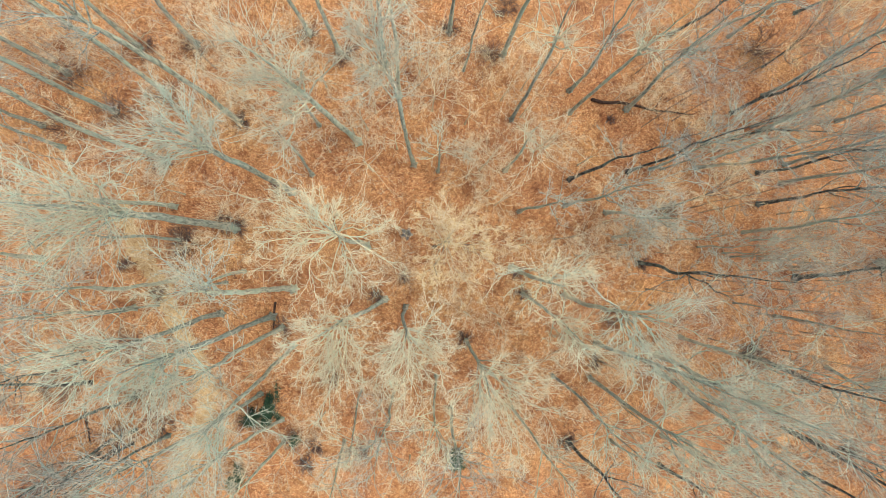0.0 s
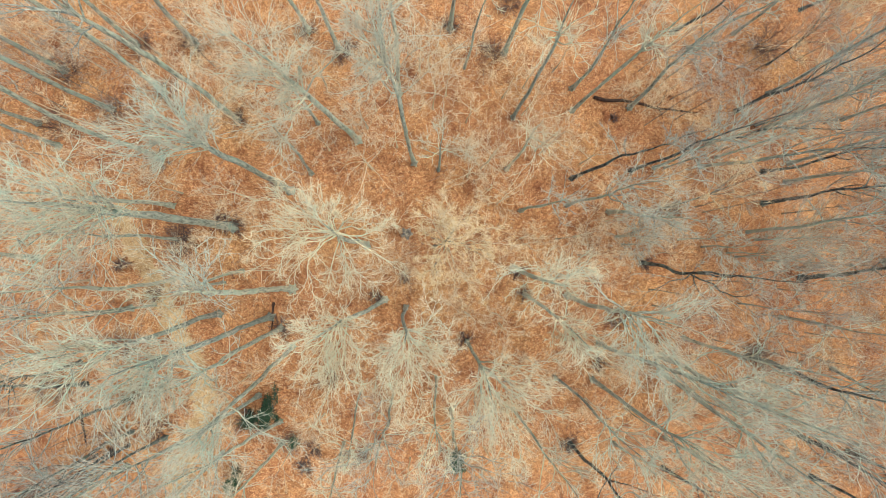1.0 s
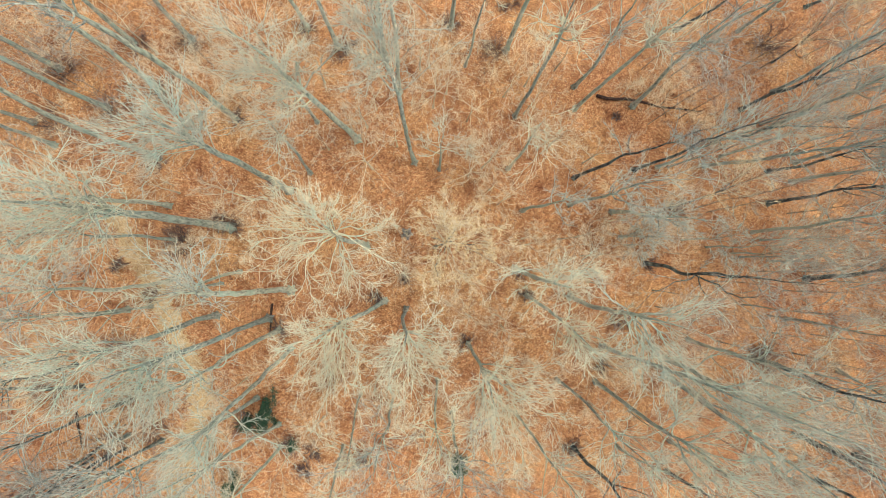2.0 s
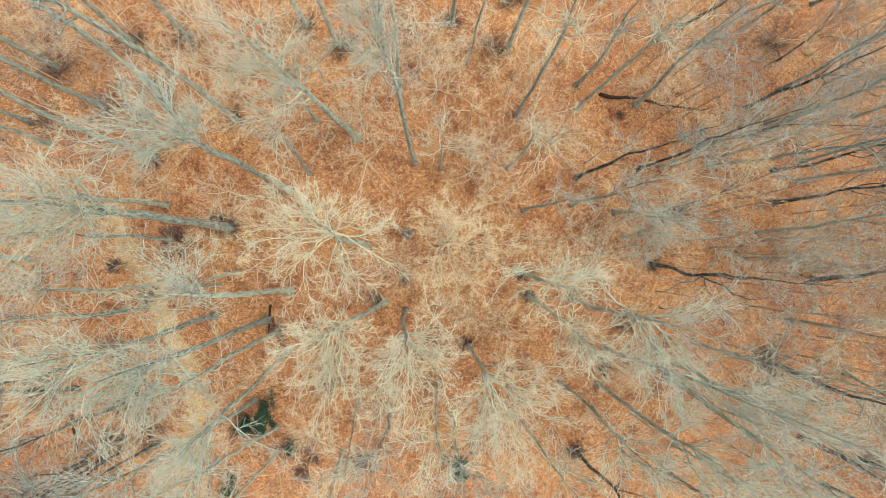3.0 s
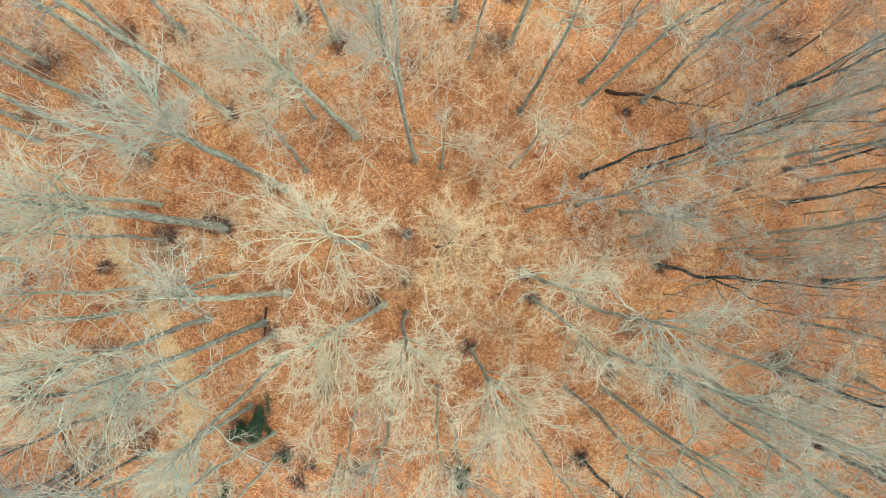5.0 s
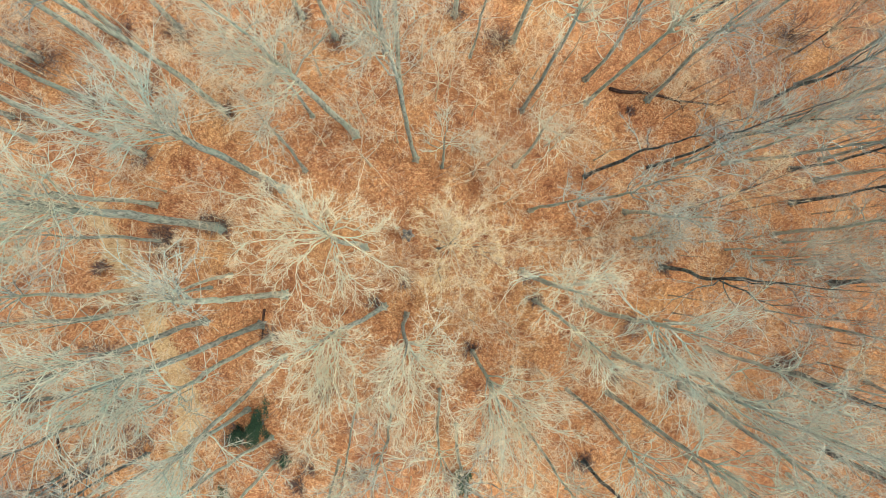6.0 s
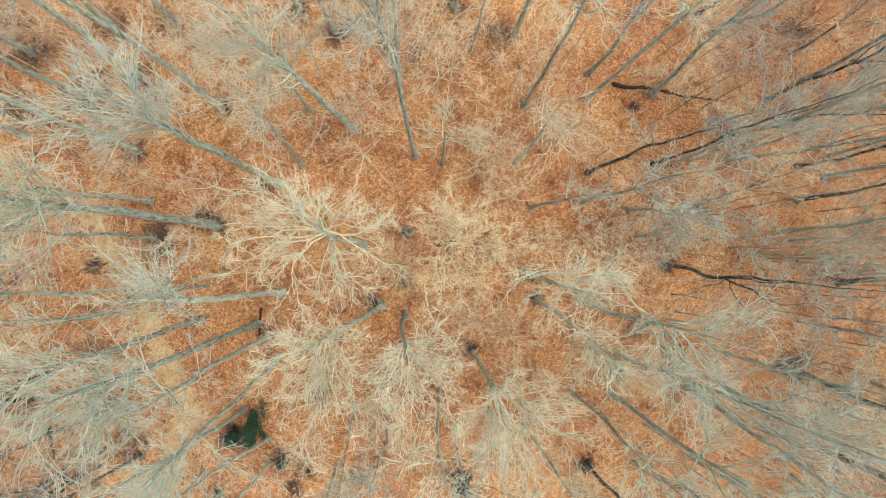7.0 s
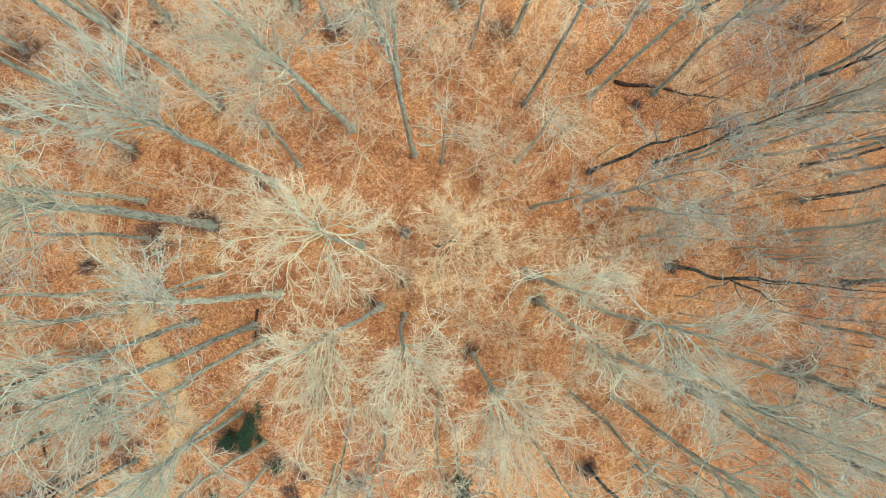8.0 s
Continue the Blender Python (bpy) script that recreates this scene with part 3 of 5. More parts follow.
beech(-0.89, -3.40, 19.0, 13.5, (0.19, -0.07), 4.0, 0.28, 36, "pale", pull=(0.2, -0.8), rise=1.1, dense=0.8, boughs=18, limbs=((12.5, -2.1, -3.3, 1.7), (13.7, -1.6, -3.6, 1.8), (13.0, -0.8, -2.5, 3.8), (14.2, -0.3, -4.5, 0.8), (13.4, 0.3, -4.0, 2.4), (12.7, 0.9, -4.8, 1.0), (13.9, 1.7, -3.5, 1.1), (13.2, 2.2, -2.4, 3.1), (14.4, 2.5, -1.8, 0.8), (13.6, 2.9, -0.9, 1.7), (12.9, 2.5, 0.2, 3.8), (14.1, 1.4, 0.4, 0.8), (13.3, -0.6, -0.1, 2.4), (12.6, -1.6, -1.7, 1.0), (13.8, 1.2, -1.5, 1.0),))
beech(-2.54, -2.80, 18.0, 12.0, (-2.84, -1.01), 4.4, 0.34, 37, "pale", pull=(-0.1, -0.9), rise=1.1, dense=0.8, boughs=18, limbs=((10.5, -2.9, -0.5, 3.2), (12.4, -2.6, -0.9, 2.6), (11.2, -2.4, -1.5, 5.1), (13.1, -2.0, -2.5, 1.0), (11.9, -1.3, 0.3, 3.5), (10.8, -1.1, 0.4, 2.4), (12.6, 1.5, 0.5, 1.8), (11.5, 2.0, 0.0, 4.3), (13.3, 1.9, -1.5, 0.8), (12.2, 1.5, -2.8, 2.7), (11.0, 0.9, -3.6, 5.1), (12.9, 0.1, -4.6, 1.1), (11.7, -0.8, -4.8, 3.5), (10.6, -2.4, -3.8, 2.4), (12.5, 0.4, -3.0, 1.9),))
beech(-4.01, 1.54, 18.0, 12.0, (-1.03, 0.82), 4.4, 0.36, 38, "pale", pull=(-0.2, 0.1), rise=0.9, dense=0.8, boughs=18, limbs=((10.5, -4.3, 2.2, 3.7), (12.4, -3.0, 1.9, 3.1), (11.2, -2.1, 2.1, 5.6), (13.1, -1.7, 2.0, 1.5), (11.9, -0.4, 1.8, 4.0), (10.8, 0.1, 1.7, 2.9), (12.6, 3.3, 0.4, 2.3), (11.5, 1.9, 1.1, 4.8), (13.3, -4.2, -0.0, 0.8), (12.2, -4.1, -0.9, 3.2), (11.0, -3.0, -1.8, 5.6), (12.9, -2.3, -2.7, 1.6), (11.7, -0.9, -3.2, 4.0), (10.6, -0.4, -3.5, 2.9), (12.5, 0.7, -3.3, 2.4), (11.3, 2.3, -2.8, 4.8), (13.2, 4.0, -2.2, 0.8), (12.0, -2.8, 0.9, 3.2),))
beech(1.40, 1.41, 14.0, 8.0, (0.64, 0.49), 3.6, 0.18, 39, "gold", boughs=20, pull=(0.1, 0), rise=0.8, dense=0.9, limbs=((7.5, -1.9, 0.8, 2.4), (7.6, -1.5, 1.7, 2.9), (7.7, -0.0, 2.4, 3.4), (7.9, 1.7, 2.0, 2.3), (7.5, 3.0, 0.9, 3.3), (7.6, 3.9, -0.2, 2.3), (7.7, 3.4, -1.6, 2.8), (7.9, 1.9, -3.0, 3.2), (7.5, 0.7, -3.5, 2.7), (7.6, -0.7, -2.6, 3.2), (7.7, -1.5, -1.6, 2.2), (7.9, 1.3, 0.1, 2.6), (7.5, 2.3, -0.8, 3.6), (7.6, 0.3, 1.1, 2.6),))
beech(-8.45, 7.26, 17.0, 10.0, (0.79, 0.80), 2.6, 0.23, 40, "slim", limbs=((11.0, -0.3, -0.1, 2.4), (11.3, 0.4, 0.4, 2.7), (11.6, 0.9, -2.5, 3.0), (11.9, 0.1, -1.1, 1.8), (11.0, 1.7, -0.6, 3.3),))
beech(-7.92, 11.32, 20.0, 6.9, (-0.06, -0.03), 2.6, 0.23, 41, "slim")
# three more greyed to carry the same edge darkening in their colour
beech(-20.25, 8.31, 25.0, 19.0, (0.10, 0.28), 3.2, 0.35, 42, "grey", dense=0.72)
beech(-24.06, 12.23, 25.0, 18.0, (-0.42, -0.65), 3.2, 0.35, 43, "grey", dense=0.72)
beech(-27.76, 15.27, 24.0, 15.0, (-0.56, -0.78), 3.0, 0.35, 44, "grey", dense=0.72)
beech(-28.09, 9.28, 22.0, 6.0, (0.25, 1.07), 2.8, 0.27, 45, "grey", dense=0.72)
beech(-29.70, 11.08, 22.0, 4.0, (-0.65, -1.09), 2.8, 0.27, 46, "grey", dense=0.72)
beech(-19.31, 4.64, 22.0, 11.8, (-0.27, -1.32), 3.0, 0.31, 47, "pale", dense=0.72)
beech(-18.75, 1.97, 20.0, 10.0, (-0.08, -0.91), 2.8, 0.23, 48, "grey", dense=0.72)
beech(-29.42, 0.48, 20.0, 3.7, (0.20, 0.30), 2.8, 0.35, 49, "grey", dense=0.72)
beech(-13.83, -0.51, 14.0, 9.4, (0.05, -0.80), 2.2, 0.23, 50, "slim", limbs=((9.0, -0.9, 1.0, 2.4), (9.3, -0.0, -0.2, 2.7), (9.6, -0.1, 0.4, 3.0), (9.9, 0.8, 1.4, 1.8), (9.0, 0.7, -1.2, 3.3), (9.3, 1.0, -0.6, 2.1),))
beech(-9.88, -1.97, 22.0, 16.4, (-0.04, 0.23), 3.4, 0.42, 51, "grey", dense=0.72, boughs=12, limbs=((17.0, -1.3, 1.9, 2.0), (18.2, -0.6, 0.8, 1.7), (17.5, 0.5, 2.2, 3.4), (18.7, 0.5, 1.8, 0.8), (17.9, 1.5, 2.1, 2.3), (17.2, -0.1, 0.2, 1.4), (18.4, -0.3, 0.5, 1.1), (17.7, 1.8, -0.1, 2.8), (18.9, 0.8, -0.4, 0.8), (18.1, -1.4, 1.1, 1.7),))
beech(-11.56, -4.14, 25.0, 18.5, (-0.06, 0.16), 4.4, 0.37, 52, "cool", pull=(-0.1, -0.3), dense=0.72, boughs=16, limbs=((18.3, -2.4, -1.1, 2.9), (20.0, -1.4, -1.7, 2.5), (18.9, -0.2, -2.2, 4.9), (20.6, -0.8, -2.4, 1.0), (19.6, 0.5, -2.3, 3.3), (18.5, 0.0, -2.7, 2.1), (20.2, 0.3, -1.5, 1.8), (19.2, 1.6, -1.1, 4.1), (20.8, 1.6, -1.6, 0.8), (19.8, 2.2, -0.7, 2.5), (18.8, 2.6, 0.6, 4.9), (20.5, -0.3, -0.9, 1.0), (19.4, -0.5, 0.0, 3.3), (18.4, -1.2, 0.2, 2.1), (20.1, 0.7, 1.2, 1.8),))
beech(-10.75, -5.04, 23.0, 14.9, (0.11, -0.22), 3.0, 0.31, 53, "cool", dense=0.72)
beech(-9.84, -6.49, 24.0, 18.0, (0.49, -0.65), 3.0, 0.30, 54, "cool", dense=0.72, boughs=14, limbs=((17.0, -0.5, -0.4, 3.8), (19.2, -0.3, -0.8, 3.1), (17.8, 1.4, -0.7, 5.9), (20.0, -1.2, -2.0, 1.3), (18.7, 1.3, 0.0, 4.1), (17.3, -2.2, -1.9, 2.9), (19.5, 0.1, -2.0, 2.2),))
beech(-15.58, -3.89, 24.0, 14.6, (-0.03, 0.15), 3.8, 0.36, 55, "cool", dense=0.72, boughs=14, limbs=((13.5, -1.9, -0.6, 5.5), (16.9, -0.2, -1.2, 4.0), (14.8, 1.9, -0.6, 7.9), (18.2, 0.3, 0.4, 1.4), (16.1, 0.6, 0.4, 5.3), (14.0, -2.9, -2.0, 4.3), (17.4, -2.1, -0.6, 2.7), (15.3, 0.3, 1.0, 6.7),))
beech(-19.15, -1.18, 25.0, 12.7, (0.03, -0.49), 3.2, 0.27, 56, "grey", dense=0.72)
beech(-22.29, -3.42, 22.0, 8.9, (-0.01, 0.35), 3.0, 0.27, 57, "grey", dense=0.72)
beech(-12.41, -10.30, 24.0, 16.1, (-0.70, 0.88), 3.2, 0.27, 58, "grey", dense=0.72)
beech(-10.70, -12.33, 22.0, 11.2, (-2.17, 2.19), 3.2, 0.23, 59, "grey", dense=0.72)
beech(-10.46, -13.95, 21.0, 8.1, (-0.57, 0.47), 2.8, 0.23, 60, "slim")
beech(-4.42, -10.06, 17.0, 11.7, (0.92, -0.33), 2.2, 0.15, 61, "slim")
beech(-1.84, -10.22, 20.0, 10.0, (-0.44, 0.11), 2.6, 0.19, 62, "grey", dense=0.72)
beech(2.78, -11.59, 20.0, 10.0, (-0.94, -0.21), 3.2, 0.23, 63, "grey", dense=0.72)
beech(1.58, -8.98, 19.0, 12.7, (-0.52, -0.08), 2.4, 0.19, 64, "slim")
beech(26.40, 12.74, 20.0, 8.0, (0.12, -0.31), 2.8, 0.26, 65, "dark", dense=0.72)
beech(28.57, 11.10, 21.0, 9.4, (-0.44, 0.86), 3.0, 0.27, 66, "grey", dense=0.72)
beech(23.29, 8.09, 21.0, 10.0, (1.55, -1.62), 2.8, 0.26, 67, "grey", dense=0.72)
beech(28.46, 7.68, 20.0, 7.5, (0.97, -1.25), 2.8, 0.22, 68, "dark", dense=0.72)
beech(30.45, 6.82, 19.0, 6.5, (0.17, -0.30), 2.6, 0.27, 69, "grey", dense=0.72)
beech(28.48, 5.05, 21.0, 7.4, (0.26, -1.90), 2.6, 0.26, 70, "dark", dense=0.72)
beech(27.22, 2.69, 22.0, 9.7, (-1.51, 0.56), 2.8, 0.23, 71, "grey", dense=0.72)
beech(31.54, -1.10, 19.0, 6.1, (-0.10, 2.35), 2.6, 0.33, 72, "dark", dense=0.72)
beech(21.83, -6.00, 22.0, 8.8, (0.01, 0.30), 3.0, 0.26, 73, "cool", dense=0.72, boughs=12, limbs=((9.0, -2.8, 2.0, 5.2), (13.3, -2.5, 1.1, 3.1), (10.7, -3.2, 0.2, 8.0), (15.0, -2.6, 0.3, 0.8), (12.3, -0.7, -0.5, 4.8), (9.6, -1.6, 2.5, 3.7),))
beech(19.68, -7.42, 23.0, 9.3, (-0.27, -0.56), 3.4, 0.35, 74, "cool", boughs=14, limbs=((10.0, -2.1, 1.2, 5.2), (14.3, -1.4, 1.0, 3.1), (11.7, -3.4, 2.4, 8.0), (16.0, 0.4, 0.3, 0.8), (13.3, 0.3, 1.1, 4.8), (10.6, -1.0, -0.5, 3.7), (15.0, 0.0, 1.6, 1.6),))
beech(19.76, -8.77, 23.0, 11.6, (-0.64, -1.36), 3.4, 0.35, 75, "cool", boughs=14, limbs=((11.0, -2.7, 1.2, 5.2), (15.3, -2.5, 1.0, 3.1), (12.7, -3.0, 0.4, 8.0), (17.0, -0.1, 0.9, 0.8), (14.3, -2.4, 1.9, 4.8), (11.6, 3.0, -1.7, 3.7), (16.0, -2.5, -0.0, 1.6),))
beech(30.95, -13.76, 22.0, 6.0, (-1.15, -0.56), 3.0, 0.32, 76, "dark", dense=0.72)
beech(26.93, -7.52, 18.0, 9.0, (0.88, -0.06), 3.0, 0.34, 77, "dark", rise=1.2)
beech(34.19, -8.54, 13.0, 3.0, (-1.23, -3.31), 3.2, 0.22, 266, "cool", rise=0.9, boughs=14)
beech(20.09, -13.99, 20.0, 7.4, (0.11, 0.02), 2.8, 0.23, 78, "cool")
beech(19.82, -16.38, 19.0, 4.7, (0.61, 0.60), 2.6, 0.22, 79, "dark", dense=0.72)
beech(15.84, -14.39, 13.0, 2.8, (1.01, 1.08), 2.2, 0.19, 80, "cool")
beech(20.37, 4.64, 13.0, 6.5, (0.18, 0.94), 2.4, 0.15, 81, "gold")
beech(29.14, 16.71, 11.0, 2.9, (-0.66, 0.88), 3.4, 0.15, 82, "gold")
beech(20.91, 19.12, 20.0, 6.6, (1.57, -1.95), 2.6, 0.22, 83, "dark", dense=0.72)
beech(22.35, 17.85, 20.0, 7.3, (0.90, -1.20), 2.6, 0.23, 84, "grey", dense=0.72)
beech(32.07, 21.40, 20.0, 3.2, (2.22, -3.80), 2.6, 0.22, 85, "dark", dense=0.72)
beech(-22.11, -10.33, 20.0, 8.0, (-0.03, 0.16), 2.6, 0.26, 86, "dark", dense=0.72)
beech(-22.16, -13.08, 20.0, 8.0, (-0.22, 0.44), 2.8, 0.26, 87, "dark", dense=0.72)
beech(-25.69, -9.32, 20.0, 7.3, (-1.30, 4.20), 2.6, 0.26, 88, "dark", dense=0.72)
beech(-5.76, -14.10, 18.0, 7.7, (0.55, -0.26), 2.4, 0.19, 89, "slim")
beech(1.25, 12.63, 10.0, 3.0, (-0.19, -0.00), 3.0, 0.12, 90, "low", rise=0.7)
beech(1.72, 7.61, 13.0, 5.0, (-0.17, 0.05), 2.8, 0.19, 91, "pale", rise=0.7)
beech(-3.57, 7.66, 9.0, 3.0, (-0.45, -0.20), 2.8, 0.12, 92, "low", rise=0.7)
beech(9.55, 9.30, 10.0, 4.0, (0.15, -0.23), 2.4, 0.12, 93, "low", rise=0.7)
beech(5.20, 7.82, 8.0, 2.5, (0.30, -0.21), 2.8, 0.12, 94, "low", rise=0.7)
beech(-12.85, 5.13, 12.0, 5.0, (-0.04, -0.11), 2.0, 0.12, 95, "low", rise=0.7)
beech(-15.25, -1.42, 14.0, 5.0, (0.02, -0.56), 2.6, 0.19, 96, "slim", rise=0.7)
beech(-14.05, 13.87, 10.0, 4.0, (-0.71, -0.79), 2.2, 0.12, 97, "low", rise=0.7)
beech(0.19, 15.70, 8.0, 2.5, (-0.04, 0.02), 2.6, 0.12, 98, "low", rise=0.7)
beech(16.45, 2.27, 8.0, 3.0, (0.00, -0.45), 2.2, 0.12, 99, "grey", rise=0.7, dense=0.72)
beech(27.78, -9.44, 14.0, 4.0, (0.15, 0.47), 2.8, 0.19, 100, "slim", rise=0.7)
beech(29.79, -4.30, 16.0, 5.0, (-0.01, 0.02), 2.8, 0.19, 104, "cool", rise=0.7)
beech(28.09, 11.57, 14.0, 5.0, (0.27, -0.42), 2.6, 0.15, 105, "grey", rise=0.7, dense=0.72)
beech(20.31, 7.93, 12.0, 4.0, (0.07, -0.06), 2.4, 0.12, 106, "grey", rise=0.7, dense=0.72)
beech(-20.54, -3.20, 14.0, 5.0, (-0.04, -0.09), 2.6, 0.19, 108, "slim", rise=0.7)
beech(-25.31, -5.86, 18.0, 5.1, (0.25, -1.43), 3.0, 0.23, 109, "grey", dense=0.72)
beech(-22.56, -15.63, 18.0, 6.4, (0.33, -0.36), 2.6, 0.23, 110, "grey", dense=0.72)
beech(35.42, -15.36, 20.0, 3.5, (0.10, -0.36), 2.6, 0.29, 113, "dark", dense=0.72)
beech(25.84, -10.36, 21.0, 7.7, (-0.86, -1.87), 2.8, 0.23, 114, "grey", dense=0.72)
beech(32.23, -17.32, 20.0, 4.0, (0.58, 1.02), 2.6, 0.26, 115, "dark", dense=0.72)
beech(26.25, 19.21, 20.0, 5.0, (-0.70, 0.78), 2.4, 0.23, 116, "grey", dense=0.72)
beech(23.71, 10.09, 18.0, 6.5, (1.26, -3.75), 2.4, 0.18, 117, "dark", dense=0.72)
beech(27.93, -15.49, 16.0, 2.3, (-1.74, -3.06), 2.4, 0.19, 118, "pale")
beech(35.46, 12.13, 19.0, 4.8, (-0.20, 0.49), 2.4, 0.23, 119, "grey", dense=0.72)
beech(19.36, 7.93, 18.0, 8.5, (0.10, -0.40), 2.4, 0.19, 120, "cool")
beech(16.70, 1.65, 7.0, 2.4, (0.00, 0.00), 2.0, 0.09, 121, "grey", dense=0.72, rise=0.7)
beech(10.57, 9.59, 8.0, 2.8, (0.00, 0.00), 2.2, 0.09, 122, "low", rise=0.7)
beech(13.06, 0.78, 8.0, 2.8, (0.00, 0.00), 2.4, 0.09, 123, "low", rise=0.7)
beech(16.86, -11.63, 11.0, 3.8, (0.00, 0.00), 2.4, 0.12, 124, "low", rise=0.7)
beech(8.54, 1.63, 7.0, 2.4, (0.00, 0.00), 2.2, 0.09, 125, "low", rise=0.7)
beech(-3.99, 10.95, 9.0, 3.1, (0.00, 0.00), 2.4, 0.12, 126, "low", rise=0.7)
beech(3.87, -3.82, 7.0, 2.4, (0.00, 0.00), 2.4, 0.09, 127, "low", rise=0.7)
beech(-10.92, 2.80, 8.0, 2.8, (0.00, 0.00), 2.2, 0.09, 128, "low", rise=0.7)
beech(8.80, -7.51, 8.0, 2.8, (0.00, 0.00), 2.4, 0.09, 129, "low", rise=0.7)
beech(-22.41, -14.08, 13.0, 4.5, (0.00, 0.00), 2.6, 0.18, 130, "dark", dense=0.6, rise=0.7)
beech(-24.90, -14.84, 13.0, 4.5, (0.00, 0.00), 2.6, 0.18, 131, "dark", dense=0.6, rise=0.7)
beech(-15.15, -14.65, 13.0, 4.5, (0.00, 0.00), 2.4, 0.19, 132, "grey", dense=0.6, rise=0.7)
beech(-27.43, 17.76, 8.0, 2.8, (0.00, 0.00), 2.5, 0.09, 137, "low", boughs=8, dense=0.6, rise=0.7)
beech(-24.64, 15.35, 8.0, 2.8, (0.00, 0.00), 2.5, 0.09, 138, "low", boughs=8, dense=0.6, rise=0.7)
beech(-16.30, 17.56, 8.0, 2.8, (0.00, 0.00), 2.5, 0.09, 139, "low", boughs=8, dense=0.6, rise=0.7)
beech(-12.47, 16.15, 9.0, 3.1, (0.00, 0.00), 2.5, 0.09, 140, "low", boughs=8, dense=0.6, rise=0.7)
beech(-7.00, 9.13, 7.0, 2.4, (0.00, 0.00), 2.4, 0.09, 141, "low", boughs=8, dense=0.6, rise=0.7)
beech(-10.72, 9.93, 7.0, 2.4, (0.00, 0.00), 2.4, 0.09, 142, "low", boughs=8, dense=0.6, rise=0.7)
beech(3.89, 8.60, 7.0, 2.4, (0.00, 0.00), 2.4, 0.09, 143, "low", boughs=8, dense=0.6, rise=0.7)
beech(8.60, 14.42, 7.0, 2.4, (0.00, 0.00), 2.4, 0.09, 144, "low", boughs=8, dense=0.6, rise=0.7)
beech(13.30, 8.26, 7.0, 2.4, (0.00, 0.00), 2.4, 0.09, 145, "low", boughs=8, dense=0.6, rise=0.7)
beech(11.03, 15.75, 8.0, 2.8, (0.00, 0.00), 2.5, 0.09, 146, "low", boughs=8, dense=0.6, rise=0.7)
beech(15.42, 3.56, 7.0, 2.4, (0.00, 0.00), 2.4, 0.09, 147, "low", boughs=8, dense=0.6, rise=0.7)
beech(3.50, -0.91, 6.0, 2.1, (0.00, 0.00), 2.4, 0.09, 148, "low", boughs=8, dense=0.6, rise=0.7)
beech(-19.40, 1.14, 9.0, 3.1, (0.00, 0.00), 2.5, 0.09, 149, "low", boughs=8, dense=0.6, rise=0.7)
beech(-17.40, -3.04, 9.0, 3.1, (0.00, 0.00), 2.5, 0.09, 150, "low", boughs=8, dense=0.6, rise=0.7)
beech(-25.55, -1.24, 9.0, 3.1, (0.00, 0.00), 2.5, 0.09, 151, "low", boughs=8, dense=0.6, rise=0.7)
beech(-23.93, -5.77, 9.0, 3.1, (0.00, 0.00), 2.5, 0.09, 152, "low", boughs=8, dense=0.6, rise=0.7)
beech(-19.50, -11.67, 8.0, 2.8, (0.00, 0.00), 2.5, 0.09, 153, "low", boughs=8, dense=0.6, rise=0.7)
beech(-16.55, -8.78, 9.0, 3.1, (0.00, 0.00), 2.5, 0.09, 154, "low", boughs=8, dense=0.6, rise=0.7)
beech(-7.29, -11.79, 7.0, 2.4, (0.00, 0.00), 2.4, 0.09, 155, "low", boughs=8, dense=0.6, rise=0.7)
beech(-5.56, -14.67, 8.0, 2.8, (0.00, 0.00), 2.5, 0.09, 156, "low", boughs=8, dense=0.6, rise=0.7)
beech(-0.50, -15.37, 7.0, 2.4, (0.00, 0.00), 2.4, 0.09, 157, "low", boughs=8, dense=0.6, rise=0.7)
beech(0.53, -12.92, 7.0, 2.4, (0.00, 0.00), 2.4, 0.09, 158, "low", boughs=8, dense=0.6, rise=0.7)
beech(-4.04, -6.27, 7.0, 2.4, (0.00, 0.00), 2.4, 0.09, 159, "low", boughs=8, dense=0.6, rise=0.7)
beech(5.45, -14.64, 8.0, 2.8, (0.00, 0.00), 2.5, 0.09, 160, "low", boughs=8, dense=0.6, rise=0.7)
beech(8.06, -12.19, 7.0, 2.4, (0.00, 0.00), 2.4, 0.09, 161, "low", boughs=8, dense=0.6, rise=0.7)
beech(13.59, -10.80, 7.0, 2.4, (0.00, 0.00), 2.4, 0.09, 162, "low", boughs=8, dense=0.6, rise=0.7)
beech(-27.37, 14.08, 8.0, 2.8, (0.00, 0.00), 2.5, 0.09, 163, "low", boughs=8, dense=0.6, rise=0.7)
beech(-1.62, 2.95, 5.0, 1.8, (0.00, 0.00), 2.3, 0.09, 164, "low", boughs=8, dense=0.6, rise=0.7)
beech(6.06, -3.89, 6.0, 2.1, (0.00, 0.00), 2.4, 0.09, 165, "low", boughs=8, dense=0.6, rise=0.7)
beech(29.13, 14.21, 18.0, 11.0, (0.00, 0.00), 2.6, 0.27, 166, "cool", rise=1.2)
beech(30.85, 8.40, 17.0, 10.0, (0.00, 0.00), 2.4, 0.23, 167, "cool", rise=1.2)
beech(24.64, 8.86, 13.0, 7.0, (0.00, 0.00), 2.2, 0.19, 168, "pale", rise=1.0)
beech(8.35, 2.11, 5.0, 1.8, (0.00, 0.00), 2.4, 0.09, 169, "low", boughs=8, dense=0.6, rise=0.7)
beech(11.26, 2.09, 6.0, 2.1, (0.00, 0.00), 2.5, 0.09, 170, "low", boughs=8, dense=0.6, rise=0.7)
